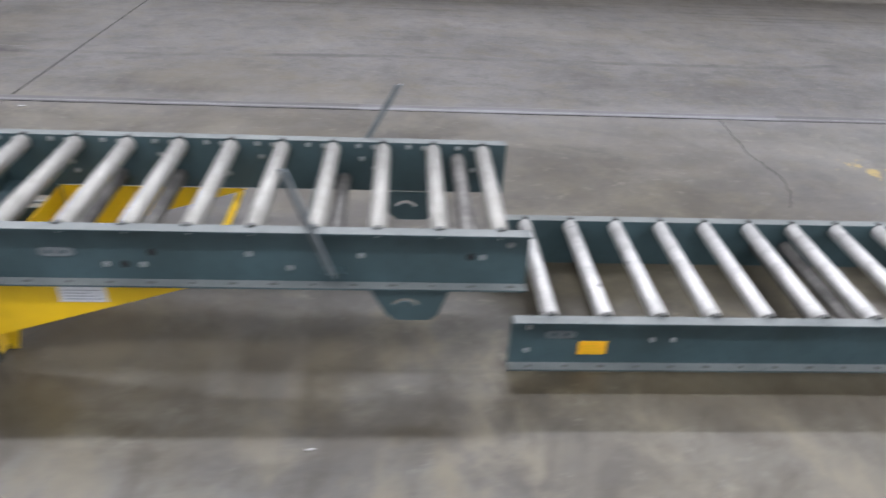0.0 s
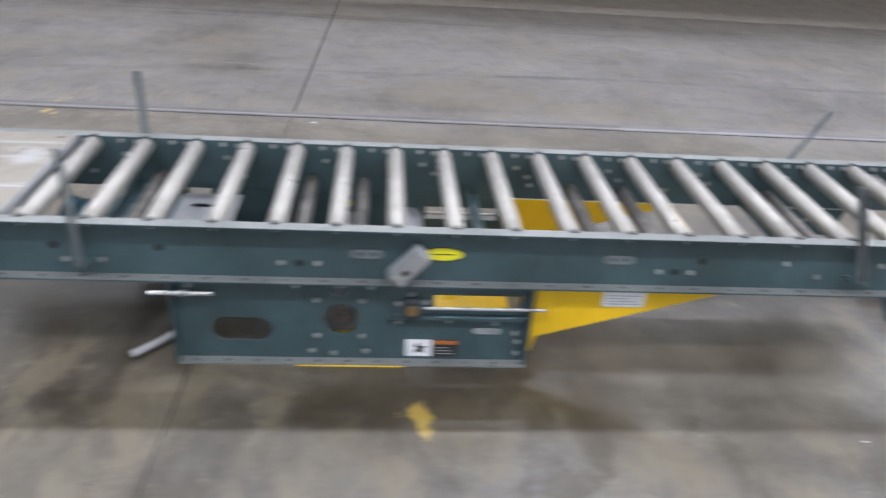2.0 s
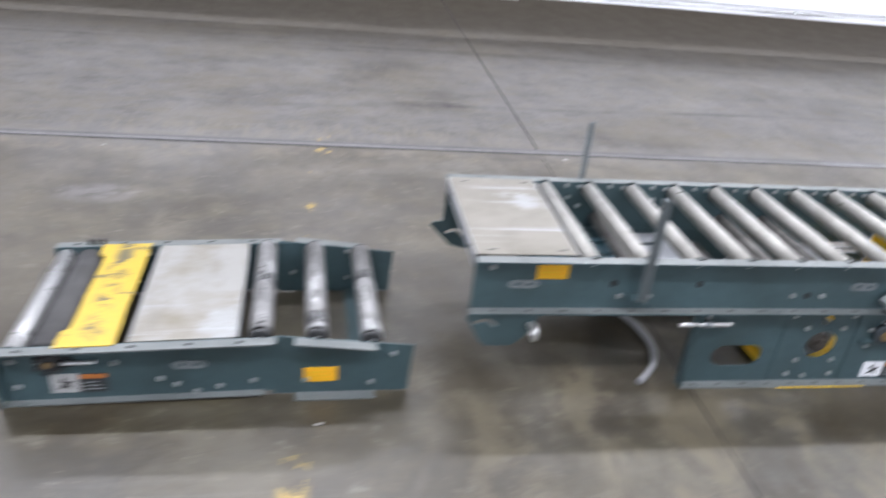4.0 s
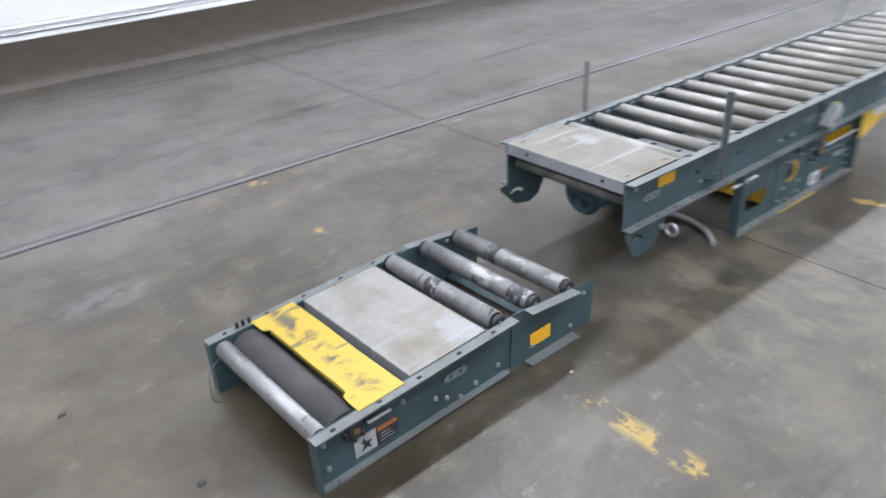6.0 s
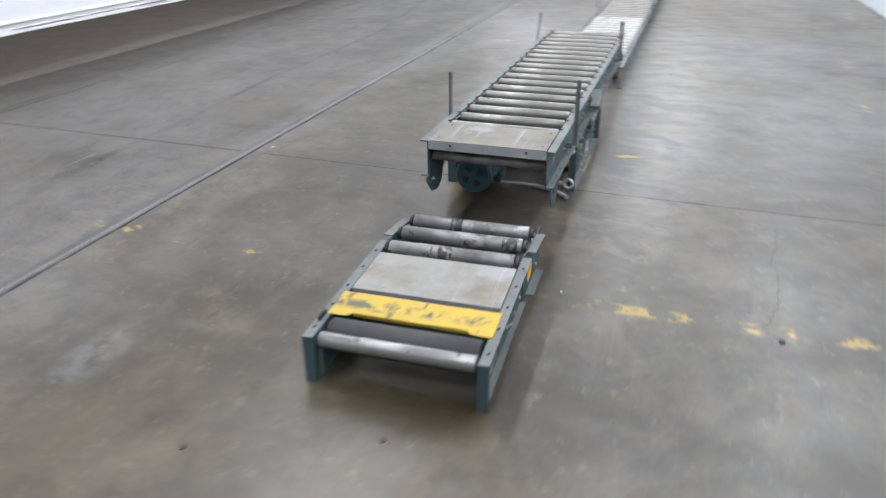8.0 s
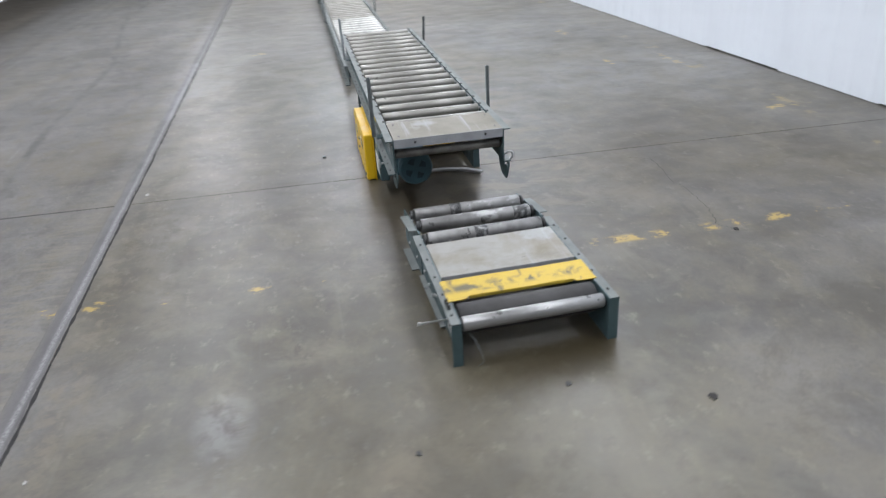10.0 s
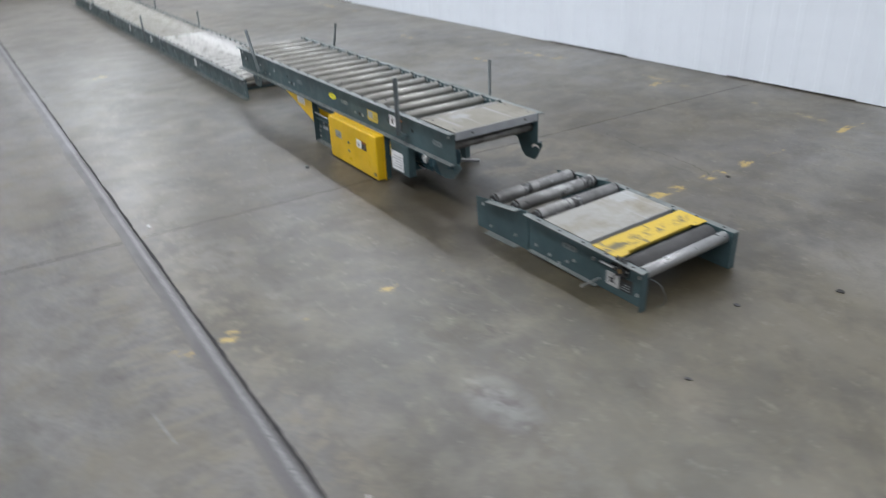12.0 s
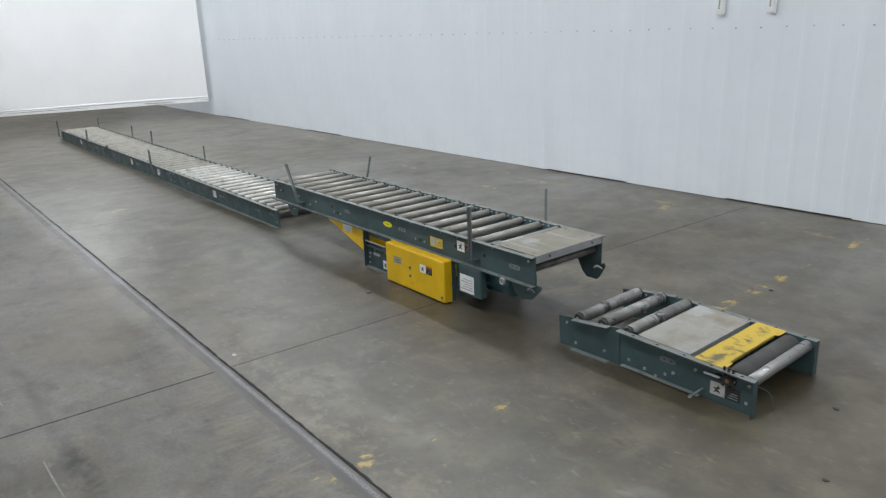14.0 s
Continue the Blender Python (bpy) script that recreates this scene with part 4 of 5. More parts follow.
def drive_conveyor():
    global bolt_small
    th = thing("drive_conveyor", pose(0, 0, 0), "raised teal steel roller conveyor with yellow guards and drive housing", "conveyor")
    for side in (-1, 1):
        r = part("side_channel", channel(0, HL, side, HZ0, HZ1), TEAL, th, "teal painted steel channel")
        part("top_skin", dust_strip(0, HL, side, HZ1), DUSTY, r, "dusty rubbed top flange")
        part("lower_skin", dust_strip(0, HL, side, HZ0 + STEEL_T), DUSTY, r, "dusty lower flange")
        flange_holes(r, np.arange(.06, HL, .1016), side, HZ0 + STEEL_T + .0012)
    bolt_small = part("bolt", hex_bolt(0, -1, .0062), BOLT, th, "zinc hexagon bolt head")
    bolt_small.matrix_basis = pose(.47 - .045, WEB_N - STEEL_T, .312)
    spots = [(.334 + .1552 * i, HZ1 - .021) for i in range(18)]
    add_rollers(th, spots, R, ROLLER, label="dull zinc conveyor roller")
    # return rollers hang lower
    rr = part("return_roller", roller_mesh(.0215, WEB_N + .006, WEB_F - .006), RETURN, th, "grey return roller", True)
    rr.matrix_basis = pose(.05, 0, .352)
    for x, z in ((.53, .31), (1.0, .31), (1.165, .31), (1.85, .31), (2.03, .31), (2.54, .31), (2.895, .385)):
        again(rr, th, pose(x, 0, z))
    # end plate with a folded lip
    plate = part("end_plate", box(.002, WEB_N + .002, HZ1 + .003, .285, WEB_F - .002, HZ1 + .006, .001), PLATE, th, "scuffed tan sheet-steel end plate")
    part("lip", box(-.001, WEB_N + .002, HZ1 - .036, .002, WEB_F - .002, HZ1 + .006), LIP, plate)
    part("lip", box(.285, WEB_N + .002, HZ1 - .02, .288, WEB_F - .002, HZ1 + .005), LIP, plate)
    for y in (.1, .44):
        part("screw", rod("x", (y, HZ1 - .013), .006, -.004, .0, 8), INK, plate)
    for x, y in ((.05, .04), (.05, .51), (.25, .04), (.25, .51)):
        part("slot_mark", prism(slot_pts(x, y, .02, .008, 4), "z", HZ1 + .006, HZ1 + .0068), INK, plate)
    # cross ties
    for x in (.45, 1.5, 2.45):
        part("cross_tie", prism([(x, .272), (x + .04, .272), (x + .04, .276), (x + .004, .276), (x + .004, .31), (x, .31)], "y", WEB_N, WEB_F), TEAL, th)
    # small bolts on both webs
    for side in (-1, 1):
        w = (WEB_N if side < 0 else WEB_F) + side * STEEL_T
        turn = 0 if side < 0 else 180
        for x, z in ((.515, .312), (.965, .316), (1.06, .316), (1.985, .316), (2.075, .316), (2.34, .352), (2.62, .352), (2.53, .312), (2.44, .312), (2.93, .352), (.05, .4), (3.0, .39)):
            again(bolt_small, th, pose(x, w, z, 0, 0, turn))
        # flat black discs paint in the shade of round holes
        hole = part("hole", prism(ring_pts(0, 0, .011, 10), "y", -.0004, .0008), DARK, th)
        hole.matrix_basis = pose(1.012, w + side * .0004, .316)
        for x, z in ((.402, .352), (2.03, .316), (.66, .352), (2.1, .352), (2.9, .352)):
            again(hole, th, pose(x, w + side * .0004, z))
        for i in range(18):
            x = .257 + .1552 * i
            iw = (WEB_N if side < 0 else WEB_F)
            again(bolt_small, th, pose(x, iw, HZ1 - .012, 0, 0, turn + 180))
            again(bolt_small, th, pose(x + .048, iw, HZ1 - .014, 0, 0, turn + 180))
            if i % 2:
                again(bolt_small, th, pose(x + .05, iw, .345, 0, 0, turn + 180))
                again(bolt_small, th, pose(x + .01, iw, .376, 0, 0, turn + 180))
            if i % 3 == 0:
                again(bolt_small, th, pose(x + .06, iw, .315, 0, 0, turn + 180))
        nameplate(th, .142 if side < 0 else .157, .348 if side < 0 else .342, side)
        nameplate(th, 1.188 if side < 0 else 1.207, .348, side)
        nameplate(th, 1.868 if side < 0 else 1.89, .35, side)
        oval = part("oval_label", prism(ring_pts(1.39 if side < 0 else 1.372, .353, .052, 22, .019), "y", *sorted((w, w + side * .0012))), LIME, th, "lime oval label with a dark rim")
        part("oval_rim", prism(ring_pts(1.39 if side < 0 else 1.372, .353, .056, 22, .022), "y", *sorted((w, w + side * .0006))), INK, oval)
        part("oval_bar", box(1.36 if side < 0 else 1.342, *sorted((w + side * .0012, w + side * .0018))[:1], .3515, 1.42 if side < 0 else 1.402, sorted((w + side * .0012, w + side * .0018))[1], .3545), INK, oval)
        side_panel(th, side)
        guide_post(th, .475, side, .315, .63)
        guide_post(th, 2.55, side, .315, .605, -.107 if side < 0 else .157, 0.0)
        # triangular yellow guard
        g = part("guard", prism([(1.652, .082), (1.652, .262), (2.222, .262), (2.222, .258)], "y", *sorted((w - side * .006, w - side * .002))), YELLOW, th, "yellow triangular sheet-metal guard")
        s = sticker(g, "guard_label", 1.845, .196, 1.965, .248, w - side * .002, side, WHITE_LABEL, "white label with small print")
        text_bars(s, 1.845, .196, 1.965, .248, w - side * .002, side, 4, FAINT)
        part("guard_fold", prism([(1.652, .002), (1.652, .09), (1.70, .104), (1.672, .002)], "y", *sorted((w - side * .05, w - side * .046))), YELLOW, g)
        part("hanger_plate", hook_bracket(th, WEB_F - .007 if side > 0 else WEB_N - .024, False), TEAL, th).matrix_basis = pose(2.735, 0, 0)
    part("guard_back", box(1.648, WEB_N + .01, .1, 1.652, WEB_F - .01, .262), YELLOW, th, "yellow cross guard")
    part("guard_tie", box(2.2, WEB_N + .01, .252, 2.22, WEB_F - .01, .258), YELLOW, th)
    part("hook_plate", hook_bracket(th, WEB_N - .028, True), TEAL, th, "dark teal hook plate with a curved slot")
    part("hook_plate", hook_bracket(th, WEB_F - .006, True), TEAL, th, "dark teal hook plate with a curved slot")
    # orange label and device on the near web
    w = WEB_N - STEEL_T
    s = sticker(th, "orange_label", .175, .365, .264, .415, w, -1, ORANGE, "orange rectangular label")
    text_bars(s, .175, .365, .264, .415, w, -1, 3, YELLOW)
    warning_pair(th, 1.303, .014, .15, .058, w, -1)
    dev = part("control_box", box(-.024, -.046, -.056, .024, .0, .056, .005), PLATE_LABEL, th, "grey metal control box turned askew")
    dev.matrix_basis = pose(1.298, w - .012, .338, 0, 42, 0)
    part("control_face", box(-.018, -.0485, -.048, .018, -.046, .048), BOLT, dev)
    for gx in (-.019, .019):
        part("control_rib", box(gx - .003, -.05, -.052, gx + .003, -.046, .052), BOLT, dev)
    part("control_label", box(-.008, -.0495, -.022, .009, -.0485, -.004), INK, dev)
    part("clamp", rod("y", (1.29, .335), .014, w - .014, w, 12), POST, th)
    bar = part("latch_bar", rod("x", (w - .02, .226), .0065, .625, .785, 10), STEEL, th, "bright steel bar")
    part("latch_collar", rod("x", (w - .02, .226), .011, .7, .72, 10), POST, bar)
    ring = part("eye_bolt", tube([(.17, -.062 + .02 * math.cos(a), .236 + .02 * math.sin(a)) for a in np.linspace(0, 2 * math.pi, 13)], .0065, 8, 3), STEEL, th, "zinc eye bolt")
    part("eye_shank", rod("y", (.17, .236), .006, -.042, -.012, 8), STEEL, ring)
    part("eye_nut", prism(ring_pts(.17, .236, .011, 6), "y", -.03, -.022), STEEL, ring)
    # labels and parts on the far web
    w = WEB_F + STEEL_T
    s = sticker(th, "yellow_label", .785, .305, .905, .367, w, 1, LABEL_YELLOW, "yellow caution label with a pale panel")
    part("label_panel", box(.842, w + .0012, .32, .895, w + .0018, .36), PLATE_LABEL, s)
    text_bars(s, .79, .312, .838, .362, w, 1, 3)
    warning_pair(th, .508, .332, .138, .06, w, 1)
    warning_pair(th, 1.335, .022, .122, .06, w, 1)
    b = part("drive_cover", box(.668, .586, .006, 1.281, .637, .27, .008), YELLOW, th, "yellow sheet-metal chain cover")
    part("cover_edge", box(.664, .581, .003, 1.285, .587, .274), YELLOW, b)
    for bx in (.75, 1.18):
        part("cover_bracket", box(bx - .02, w, .1, bx + .02, .582, .2), TEAL, b)
    warning_pair(b, .785, .155, .122, .05, .637, 1)
    s = sticker(b, "scuffed_label", 1.107, .152, 1.187, .197, .637, 1, PLATE_LABEL, "torn grey label")
    text_bars(s, 1.107, .152, 1.187, .197, .637, 1, 2)
    for x, z in ((1.01, .155), (1.012, .102), (.69, .04)):
        part("cover_bolt", rod("y", (x, z), .009, .637, .643, 8), POST, b)
    eye = part("eye_bolt", tube([(.2 + .017 * math.cos(a), .6, .262 + .017 * math.sin(a)) for a in np.linspace(0, 2 * math.pi, 13)], .006, 8, 3), STEEL, th, "zinc eye bolt")
    part("eye_shank", rod("y", (.2, .262), .006, WEB_F - .01, .6, 8), STEEL, eye)
    # motor with fan cover, reducer and terminal box
    mo = part("motor", rod("x", (.41, .19), .082, .3, .56, 28, .012), MOTOR, th, "blue electric motor", True)
    for k in range(10):
        an = k * .628
        part("fin", box(-.1, -.003, .08, .1, .003, .09), MOTOR, mo).matrix_basis = Matrix.Translation((.45, .41, .19)) @ Matrix.Rotation(an, 4, "X")
    fan = part("fan_cover", rod("x", (.41, .19), .09, .262, .3, 28, .012), MOTOR, mo, "", True)
    for k in range(4):
        part("fan_slot", prism([(.014, .012), (.05, .018), (.042, .042), (.018, .05)], "x", -.0012, .0), FAN_SLOT, fan).matrix_basis = Matrix.Translation((.262, .41, .19)) @ Matrix.Rotation(k * math.pi / 2 + .3, 4, "X")
    part("reducer", box(.56, .34, .05, .68, .535, .25, .015), MOTOR, th, "dark blue gear reducer")
    tb = part("terminal_box", box(.4, .535, .09, .595, .582, .264, .006), TEAL, th, "dark terminal box with a white label")
    s = sticker(tb, "white_label", .46, .104, .585, .212, .582, 1, WHITE_LABEL, "white wiring label")
    text_bars(s, .46, .104, .585, .212, .582, 1, 5, FAINT)
    part("conduit", tube([(.52, .44, .11), (.585, .37, .05), (.65, .28, .024), (.665, .18, .016), (.635, .09, .016), (.588, .03, .016), (.55, -.005, .016)], .0115), CONDUIT, th, "grey flexible conduit on the floor", True)
    pan = part("bottom_guard", prism([(.97, .03), (1.01, .006), (1.64, .006), (1.64, .009), (1.012, .009), (.972, .033)], "y", WEB_N + .012, WEB_F - .012), YELLOW, th, "yellow sheet guard at the bottom of the housing")
    part("guard_lip", box(1.0, WEB_N - .0395, .0, 1.3, WEB_N - .0345, .002), YELLOW, pan)
    # drums inside the housing
    for x, z, r, m in ((1.116, .142, .075, LIP), (1.315, .19, .05, LIP), (.9, .19, .045, RUBBER)):
        part("drum", rod("y", (x, z), r, WEB_N + .035, WEB_F - .035, 26, .004), m, th, "grey belt drum", True)
    bp = part("motor_bracket", holed([(.6, .08), (.78, .08), (.78, .5), (.6, .5)], [slot_pts(.69, .16, .1, .025, 5), slot_pts(.69, .3, .1, .025, 5), slot_pts(.69, .42, .1, .025, 5)], "z", .262, .266), LIP, th, "slotted grey mounting plate")
    return th


drive_conveyor()


# ---- low roller conveyor beds ----
def low_bed(x0, x1, posts, material, first_roller, label, sunk=.021):
    L = x1 - x0
    th = thing("roller_conveyor", pose(x0, 0, 0), label, "conveyor", "low roller conveyor beds")
    z0, z1 = 0.0, .165
    for side in (-1, 1):
        r = part("side_channel", channel(0, L, side, z0, z1), TEAL, th, "teal painted steel channel")
        part("top_skin", dust_strip(0, L, side, z1), DUSTY, r, "dusty rubbed top flange")
        part("lower_skin", dust_strip(0, L, side, z0 + STEEL_T), DUSTY, r)
        flange_holes(r, np.arange(.06, L, .1016), side, z0 + STEEL_T + .0012)
        w = (WEB_N if side < 0 else WEB_F) + side * STEEL_T
        sp = [(.4, .09), (.46, .09), (1.2, .09), (1.26, .09), (L - .5, .09), (L - .05, .13), (L - .05, .05), (.05, .13), (.05, .05)]
        bolts(th, sp, side)
        iw = (WEB_N if side < 0 else WEB_F)
        bolts(th, [(.12 + .305 * i, .14) for i in range(int((L - .2) / .305))], -side, .006, iw)
        nameplate(th, .14, .105, side)
    n = int((L - first_roller - .03) / .153) + 1
    add_rollers(th, [(first_roller + .153 * i, z1 - sunk) for i in range(n)], R, material, label="zinc conveyor roller with dark smears")
    rr = part("return_roller", roller_mesh(.021, WEB_N + .006, WEB_F - .006), RETURN, th, "grey return roller", True)
    rr.matrix_basis = pose(.14, 0, .085)
    for x in (.92, 1.02, L - .7):
        again(rr, th, pose(x, 0, .085))
    for x in (.3, L - .3):
        part("cross_tie", prism([(x, .006), (x + .04, .006), (x + .04, .01), (x + .004, .01), (x + .004, .05), (x, .05)], "y", WEB_N, WEB_F), TEAL, th)
    for x, side, top, lean in posts:
        guide_post(th, x - x0, side, .05, top, lean)
    return th


b1 = low_bed(3.025, 5.66, (), ROLLER_SHINY, .108, "low teal roller conveyor with bright smeared rollers on the floor", .014)
w = WEB_N - STEEL_T
s = sticker(b1, "orange_label", .195, .036, .275, .082, w, -1, ORANGE, "orange rectangular label")
text_bars(s, .195, .036, .275, .082, w, -1, 3, YELLOW)
w = WEB_F + STEEL_T
sticker(b1, "white_label", 1.38, .05, 1.46, .12, w, 1, WHITE_LABEL, "white label")
b2 = low_bed(5.67, 8.43, ((6.17, -1, .315, 0), (6.24, 1, .335, .01), (8.18, -1, .325, -.03), (8.13, 1, .21, -.03)), ROLLER_BED, .09, "low teal roller conveyor with dull zinc rollers on the floor")
sticker(b2, "white_label", .43, .05, .51, .12, w, 1, WHITE_LABEL, "white label")
sticker(b2, "white_label", 1.47, .05, 1.55, .12, w, 1, WHITE_LABEL, "white label")
b3 = low_bed(8.44, 11.12, ((9.1, -1, .325, -.03), (9.18, 1, .33, -.04), (11.03, -1, .3, -.015), (11.08, 1, .31, -.01)), ROLLER_BED, .09, "far low teal roller conveyor with dull zinc rollers")
sticker(b3, "white_label", 1.3, .05, 1.38, .12, w, 1, WHITE_LABEL, "white label")


# ---- small tail module ----
def tail_module():
    """Belt tail with a kinked frame: the long half climbs to a crest, the short half dips."""
    yaw = 1.7
    th = thing("conveyor_tail", pose(-1.212, -0.043, 0, 0, 0, yaw), "short teal conveyor tail with yellow plate, black drum and three rollers", "conveyor")
    a1, a2 = math.radians(1.6), math.radians(-6.2)
    K = .71                                   # crest
    z_crest = .19
    def top1(x): return z_crest + (x - K) * math.tan(a1)
    def top2(x): return z_crest + .004 + (x - K) * math.tan(a2)
    for side in (-1, 1):
        wv = WEB_N if side < 0 else WEB_F
        t = side * STEEL_T
        lo, hi = sorted((wv, wv + t))
        o1, o2 = sorted((wv + t, wv + side * FLANGE))
        A = part("side_channel", prism([(0, .0), (K + .02, .014), (K + .02, top1(K + .02)), (0, top1(0))], "y", lo, hi), TEAL, th, "teal painted steel side")
        part("top_flange", prism([(0, top1(0) - .004), (K - .02, top1(K - .02) - .004), (K - .02, top1(K - .02) + .0005), (0, top1(0) + .0005)], "y", o1, o2), DUSTY, A, "dusty rubbed flange")
        part("bottom_flange", prism([(.004 if side < 0 else .25, .001 if side < 0 else .006), (K - .05, .013), (K - .05, .017), (.004 if side < 0 else .25, .005 if side < 0 else .01)], "y", o1 + (.01 if side < 0 else 0), o2 - (.01 if side > 0 else 0)), DUSTY, A)
        part("end_flange", box(0, o1, 0, STEEL_T, o2, top1(0)), TEAL, A)
        B = part("side_channel", prism([(K - .03, .004), (1.055, .003), (1.065, top2(1.06)), (K - .02, top2(K - .02))], "y", *sorted((wv + t, wv + t * 2))), TEAL, th, "teal painted steel side")
        c1, c2 = sorted((wv + t * 2, wv + side * (FLANGE + .006)))
        part("top_flange", prism([(K + .03, top2(K + .03) - .004), (K + .25, top2(K + .25) - .004), (K + .25, top2(K + .25)), (K + .03, top2(K + .03))], "y", c1, c2), DUSTY, B)
        part("bottom_flange", prism([(K + .03, .002), (K + .25, .0), (K + .25, .004), (K + .03, .006)], "y", c1, c2), DUSTY, B)
        ww = wv + t
        bolts(th, [(.43, .045), (.54, .035), (.39, .065), (.63, .05), (.48, .02), (.28, .12), (.1, .13), (.04, .05), (.035, .13)], side, .0062, ww)
        bolts(th, [(K + .06, .05), (K + .24, .035), (K + .3, .13)], side, .0062, wv + t * 2)
        bolts(th, [(.28, .15), (K + .1, .17), (K + .2, .16), (K + .02, .08), (K + .2, .06)], -side, .0062, wv)
        # holes are flat black slots, their depth only in the colour
        for x in (.06, .2, .33, .47, .6):
            part("flange_hole", prism(slot_pts(x, wv + side * .02, .016, .009, 5), "z", top1(x) + .0008, top1(x) + .0022), DARK, A)
        nameplate(th, .466 if side < 0 else .421, .108 if side < 0 else .118, side)
        warning_pair(th, .12 if side < 0 else .068, .028 if side < 0 else .037, .14, .06, ww, side, ORANGE_RED if side < 0 else HUB, PAPER)
        # bearing take-up slot, its dark inside painted on as a flat piece
        part("bearing_slot", prism(slot_pts(.14, .128, .1, .034, 6), "y", *sorted((ww, ww + side * .002))), DARK, A)
        be = part("bearing", rod("y", (.125, .128), .024, *sorted((ww, ww + side * .016)), 18, .004), INK, th, "worn black bearing", True)
        part("bearing_bore", rod("y", (.125, .128), .01, *sorted((ww + side * .016, ww + side * .018)), 12), BRASS, be)
        for k in range(7):
            part("lug", rod("y", (.125 + .03 * math.cos(k * .9), .128 + .03 * math.sin(k * .9)), .0065, *sorted((ww, ww + side * .014)), 8), INK, be)
        part("take_up_bolt", rod("x", (ww + side * .008, .128), .006, .15, .235, 8), STEEL, be)
    s = sticker(th, "orange_label", .765, .042, .855, .09, WEB_N - STEEL_T * 2, -1, ORANGE, "orange rectangular label")
    text_bars(s, .765, .042, .855, .09, WEB_N - STEEL_T * 2, -1, 3, YELLOW)
    # idler, drum, plates, rollers
    def across(name, x, z, r, m, lab, n=26):
        return part(name, roller_mesh(r, WEB_N + .008, WEB_F - .008, n), m, th, lab, True)
    idler = across("tail_idler", 0, 0, .026, IDLER, "dull zinc idler roller")
    idler.matrix_basis = pose(.036, 0, .146)
    drum = part("drum", rod("y", (0, 0), .055, WEB_N + .012, WEB_F - .012, 32, .006), RUBBER, th, "black rubber-lagged drum", True)
    drum.matrix_basis = pose(.11, 0, .121)
    rim = [(0, WEB_N - .012), (.145, WEB_N - .012), (.143, .2), (.146, .36), (.145, WEB_F + .012), (.0, WEB_F + .012), (.002, WEB_F - .045), (.006, WEB_F - .06), (.02, WEB_F - .066),
           (.021, .4), (.018, .25), (.022, .13), (.018, WEB_N + .07), (.004, WEB_N + .062), (.001, WEB_N + .04)]
    y = part("yellow_plate", prism(rim, "z", 0, .003), SMEARED, th, "torn yellow steel plate smeared with black rubber")
    y.matrix_basis = pose(.142, 0, top1(.142), 0, -1.9, 0)
    part("yellow_fold", box(.018, WEB_N + .07, -.009, .0215, WEB_F - .07, .0), YELLOW_DIM, y)
    p = part("slider_plate", prism([(.318, top1(.318) - .002), (.59, top1(.59) - .001), (.59, top1(.59) + .003), (.318, top1(.318) + .002)], "y", WEB_N + .002, WEB_F - .002), PLATE_GREY, th, "scuffed grey sheet-steel slider plate")
    part("lip", box(.316, WEB_N + .002, top1(.318) - .04, .319, WEB_F - .002, top1(.318) + .001), LIP, p)
    part("lip", box(.588, WEB_N + .002, top1(.59) - .04, .591, WEB_F - .002, top1(.59) + .002), LIP, p)
    rl = part("roller", roller_mesh(.0315, WEB_N + .02, WEB_F - .02, 26), ROLLER_WORN, th, "steel roller with dark smears and scraped patches", True)
    rl.matrix_basis = pose(.65, 0, .181)
    for i, (x, z) in enumerate(((.80, .178), (.95, .165))):
        again(rl, th, pose(x, 0, z, 0, 70 + 90 * i, 0))
    for x, z, yb, wb in ((.65, .181, .27, .055), (.95, .165, .31, .05), (.80, .178, .05, .06)):
        part("tape_band", rod("y", (x, z), .0318, yb, yb + wb, 26), BAND, th, "dark smeared band with scraped flecks", True)
    for x, z in ((.65, .181), (.80, .178), (.95, .165)):
        part("shaft", rod("y", (x, z), .0085, WEB_N - .002, WEB_F + .002, 8), STEEL, th)
        for yy in (WEB_N + .003, WEB_F - .016):
            part("pillow_bearing", rod("y", (x, z), .026, yy, yy + .014, 18, .003), INK, th, "black roller bearing", True)
    part("cross_tie", box(.3, WEB_N, .012, .34, WEB_F, .016), TEAL, th)
    part("cross_tie", box(.9, WEB_N, .012, .94, WEB_F, .016), TEAL, th)
    # take-up rod that sticks out, and a loose wire
    rodp = part("take_up_rod", rod("y", (.24, .045), .0042, WEB_F, WEB_F + .1, 10), STEEL, th, "thin steel take-up rod")
    part("rod_nut", prism(ring_pts(.24, .045, .008, 6), "y", WEB_F + .1, WEB_F + .112), STEEL, rodp)
    part("loose_wire", tube([(.02, WEB_F - .02, .13), (-.03, WEB_F - .04, .11), (-.045, WEB_F - .06, .04), (-.02, WEB_F - .05, .004)], .0014, 6), POST, th, "thin loose wire")
    for dy, z in ((.0, .01), (.02, .012), (-.02, .008)):
        part("clip_bolt", rod("z", (.12 + dy, WEB_F + .02), .006, top1(.12), top1(.12) + .018, 8), INK, th)
    return th


tail_module()


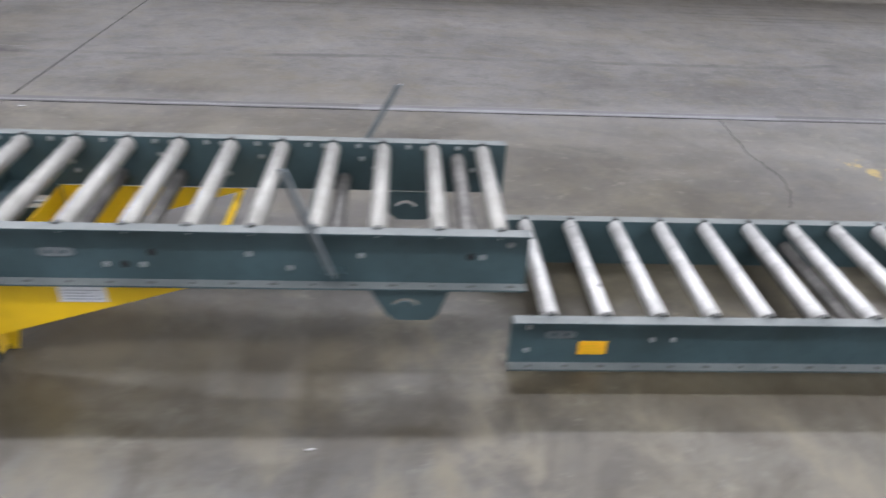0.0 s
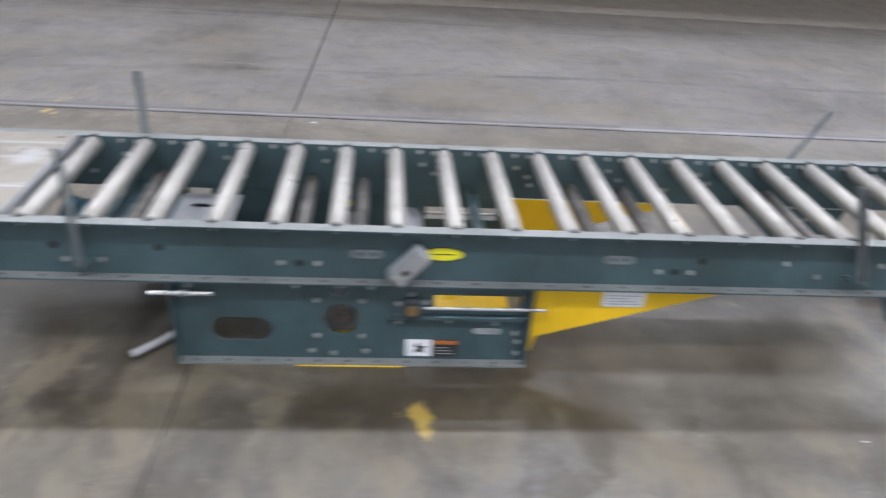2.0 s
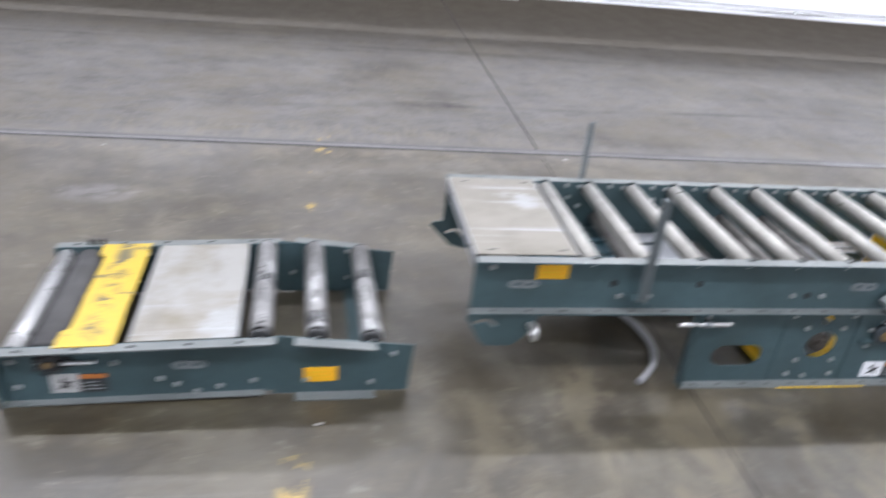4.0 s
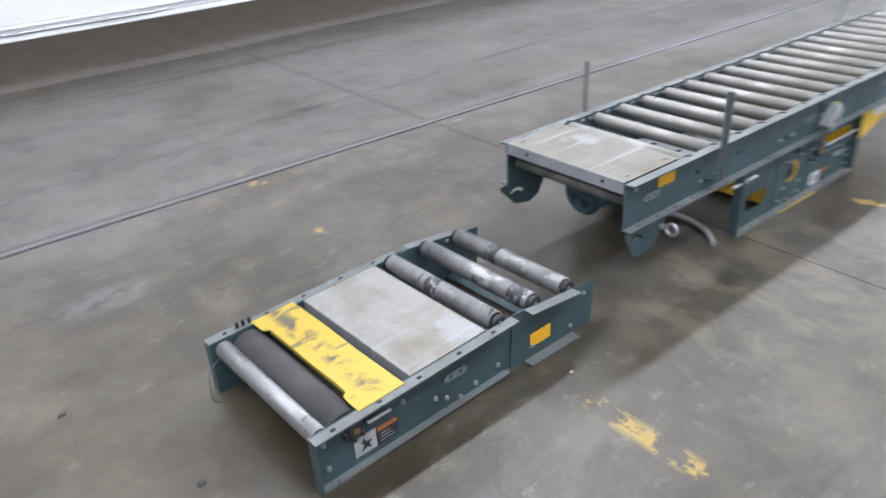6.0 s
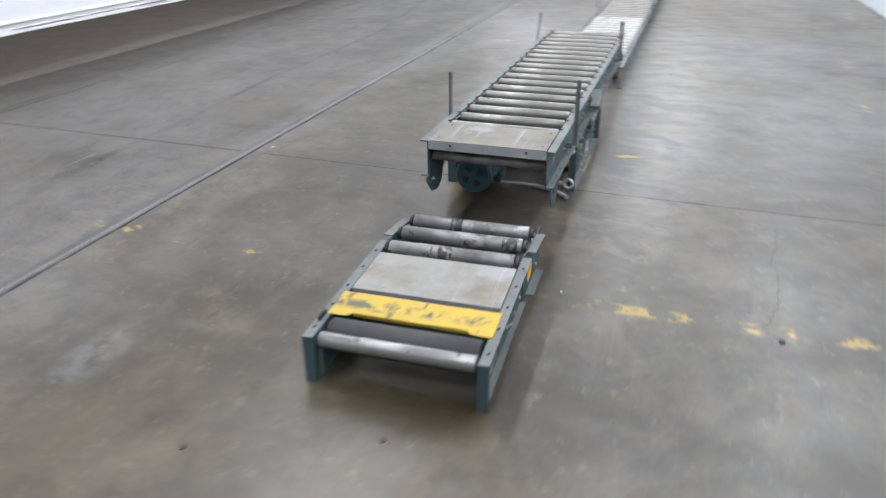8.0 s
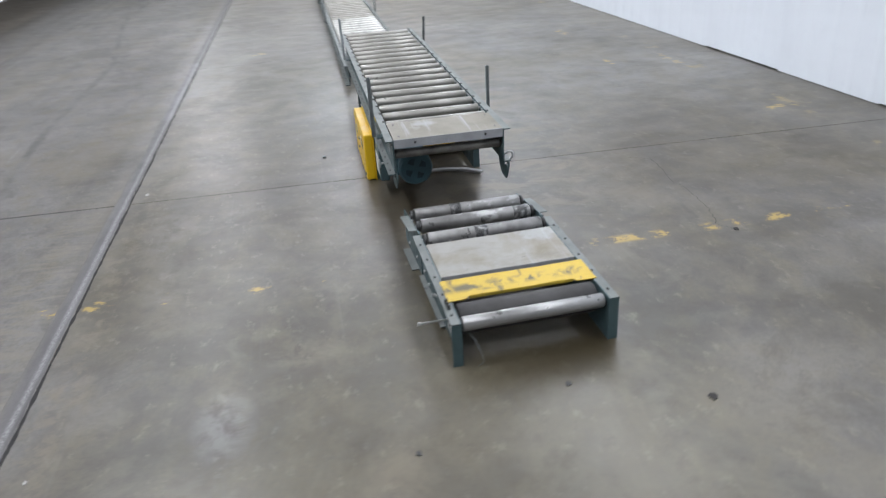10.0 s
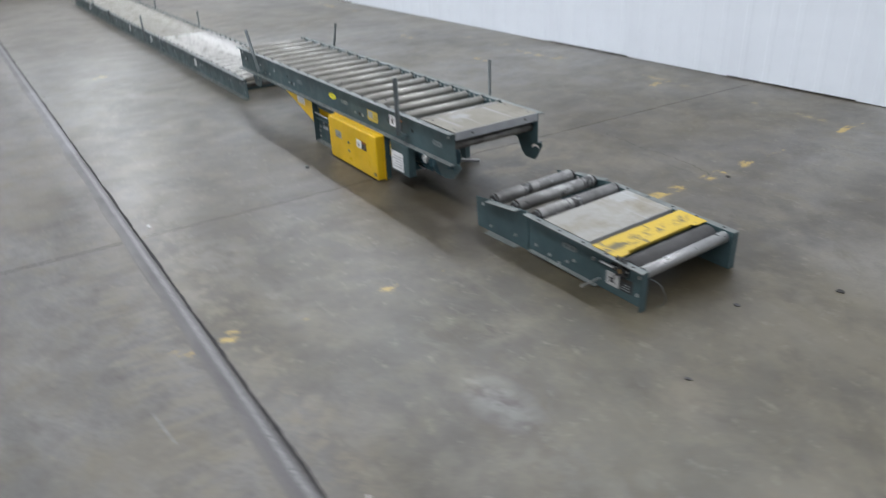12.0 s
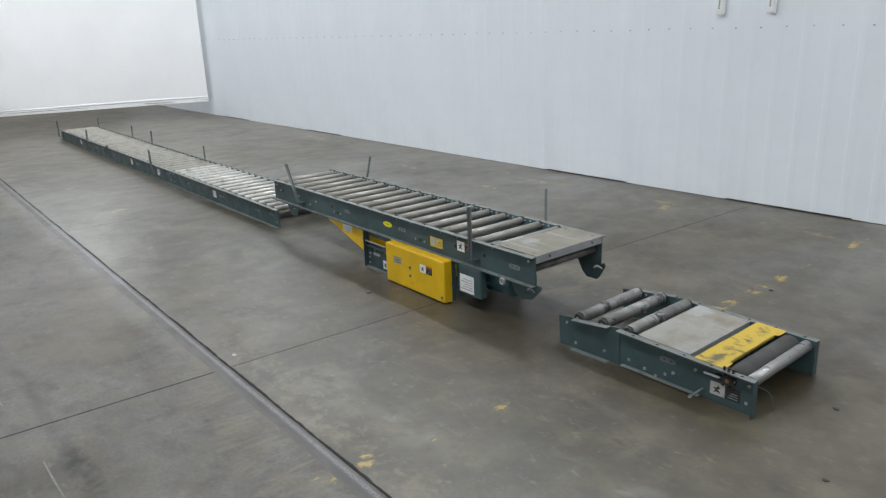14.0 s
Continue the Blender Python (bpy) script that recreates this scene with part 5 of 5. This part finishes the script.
# ---- far cart and floor litter ----
def cart():
    th = thing("platform_cart", pose(14.65, 3.3, 0, 0, 0, 12), "black platform cart on four swivel casters", "cart")
    part("deck", box(-.3, -.48, .15, .3, .48, .2, .008), CART, th)
    part("deck_edge", box(-.305, -.485, .14, .305, .485, .152), RUBBER, th)
    for x in (-.22, .22):
        for y in (-.38, .38):
            c = part("caster", box(x - .03, y - .03, .1, x + .03, y + .03, .14, .004), STEEL, th)
            part("wheel", rod("y", (x + .02, .055), .055, y - .016, y + .016, 18, .006), RUBBER, c, "", True)
            for side in (-1, 1):
                part("hub", rod("y", (x + .02, .055), .022, *sorted((y + side * .016, y + side * .019)), 14), STEEL, c, "", True)
                part("fork", box(x - .012, y + side * .021 - .002, .045, x + .03, y + side * .021 + .002, .1), STEEL, c)


cart()


def litter(name, x, y, w, d, material, label, seed):
    rnd = random.Random(seed)
    pts = [(w * math.cos(a) * rnd.uniform(.6, 1), d * math.sin(a) * rnd.uniform(.6, 1)) for a in np.linspace(0, 2 * math.pi, 8)[:-1]]
    ob = part(name, prism(pts, "z", 0.0, .003), material, None)
    ob.matrix_world = pose(x, y, 0.0005)
    tagged(ob, label, "litter", "litter on the floor")


litter("paper_scrap", .88, 1.884, .022, .014, PAPER, "small scrap of white paper on the concrete", 1)
litter("paper_scrap", -1.448, 1.857, .01, .006, PAPER, "small scrap of white paper on the concrete", 2)
litter("paper_scrap", -.405, -.146, .012, .007, PAPER, "tiny scrap of white paper on the concrete", 3)
litter("paper_scrap", 2.512, -.315, .012, .004, PAPER, "small scrap of white paper on the concrete", 4)
litter("metal_crumb", -1.62, .722, .014, .01, INK, "small black crumb on the concrete", 5)
litter("metal_crumb", -1.42, .191, .016, .012, INK, "small black crumb on the concrete", 6)
litter("metal_crumb", -.53, -.94, .022, .016, JOINT, "flat dark smudge of rubber on the concrete", 7)
litter("metal_crumb", -1.6, -.22, .022, .018, JOINT, "flat dark smudge of rubber on the concrete", 8)
nut = part("loose_nut", prism(ring_pts(0, 0, .012, 6), "z", 0, .012), POST, None)
nut.matrix_world = pose(1.17, .86, 0)
tagged(nut, "loose dark steel nut on the concrete", "nut")
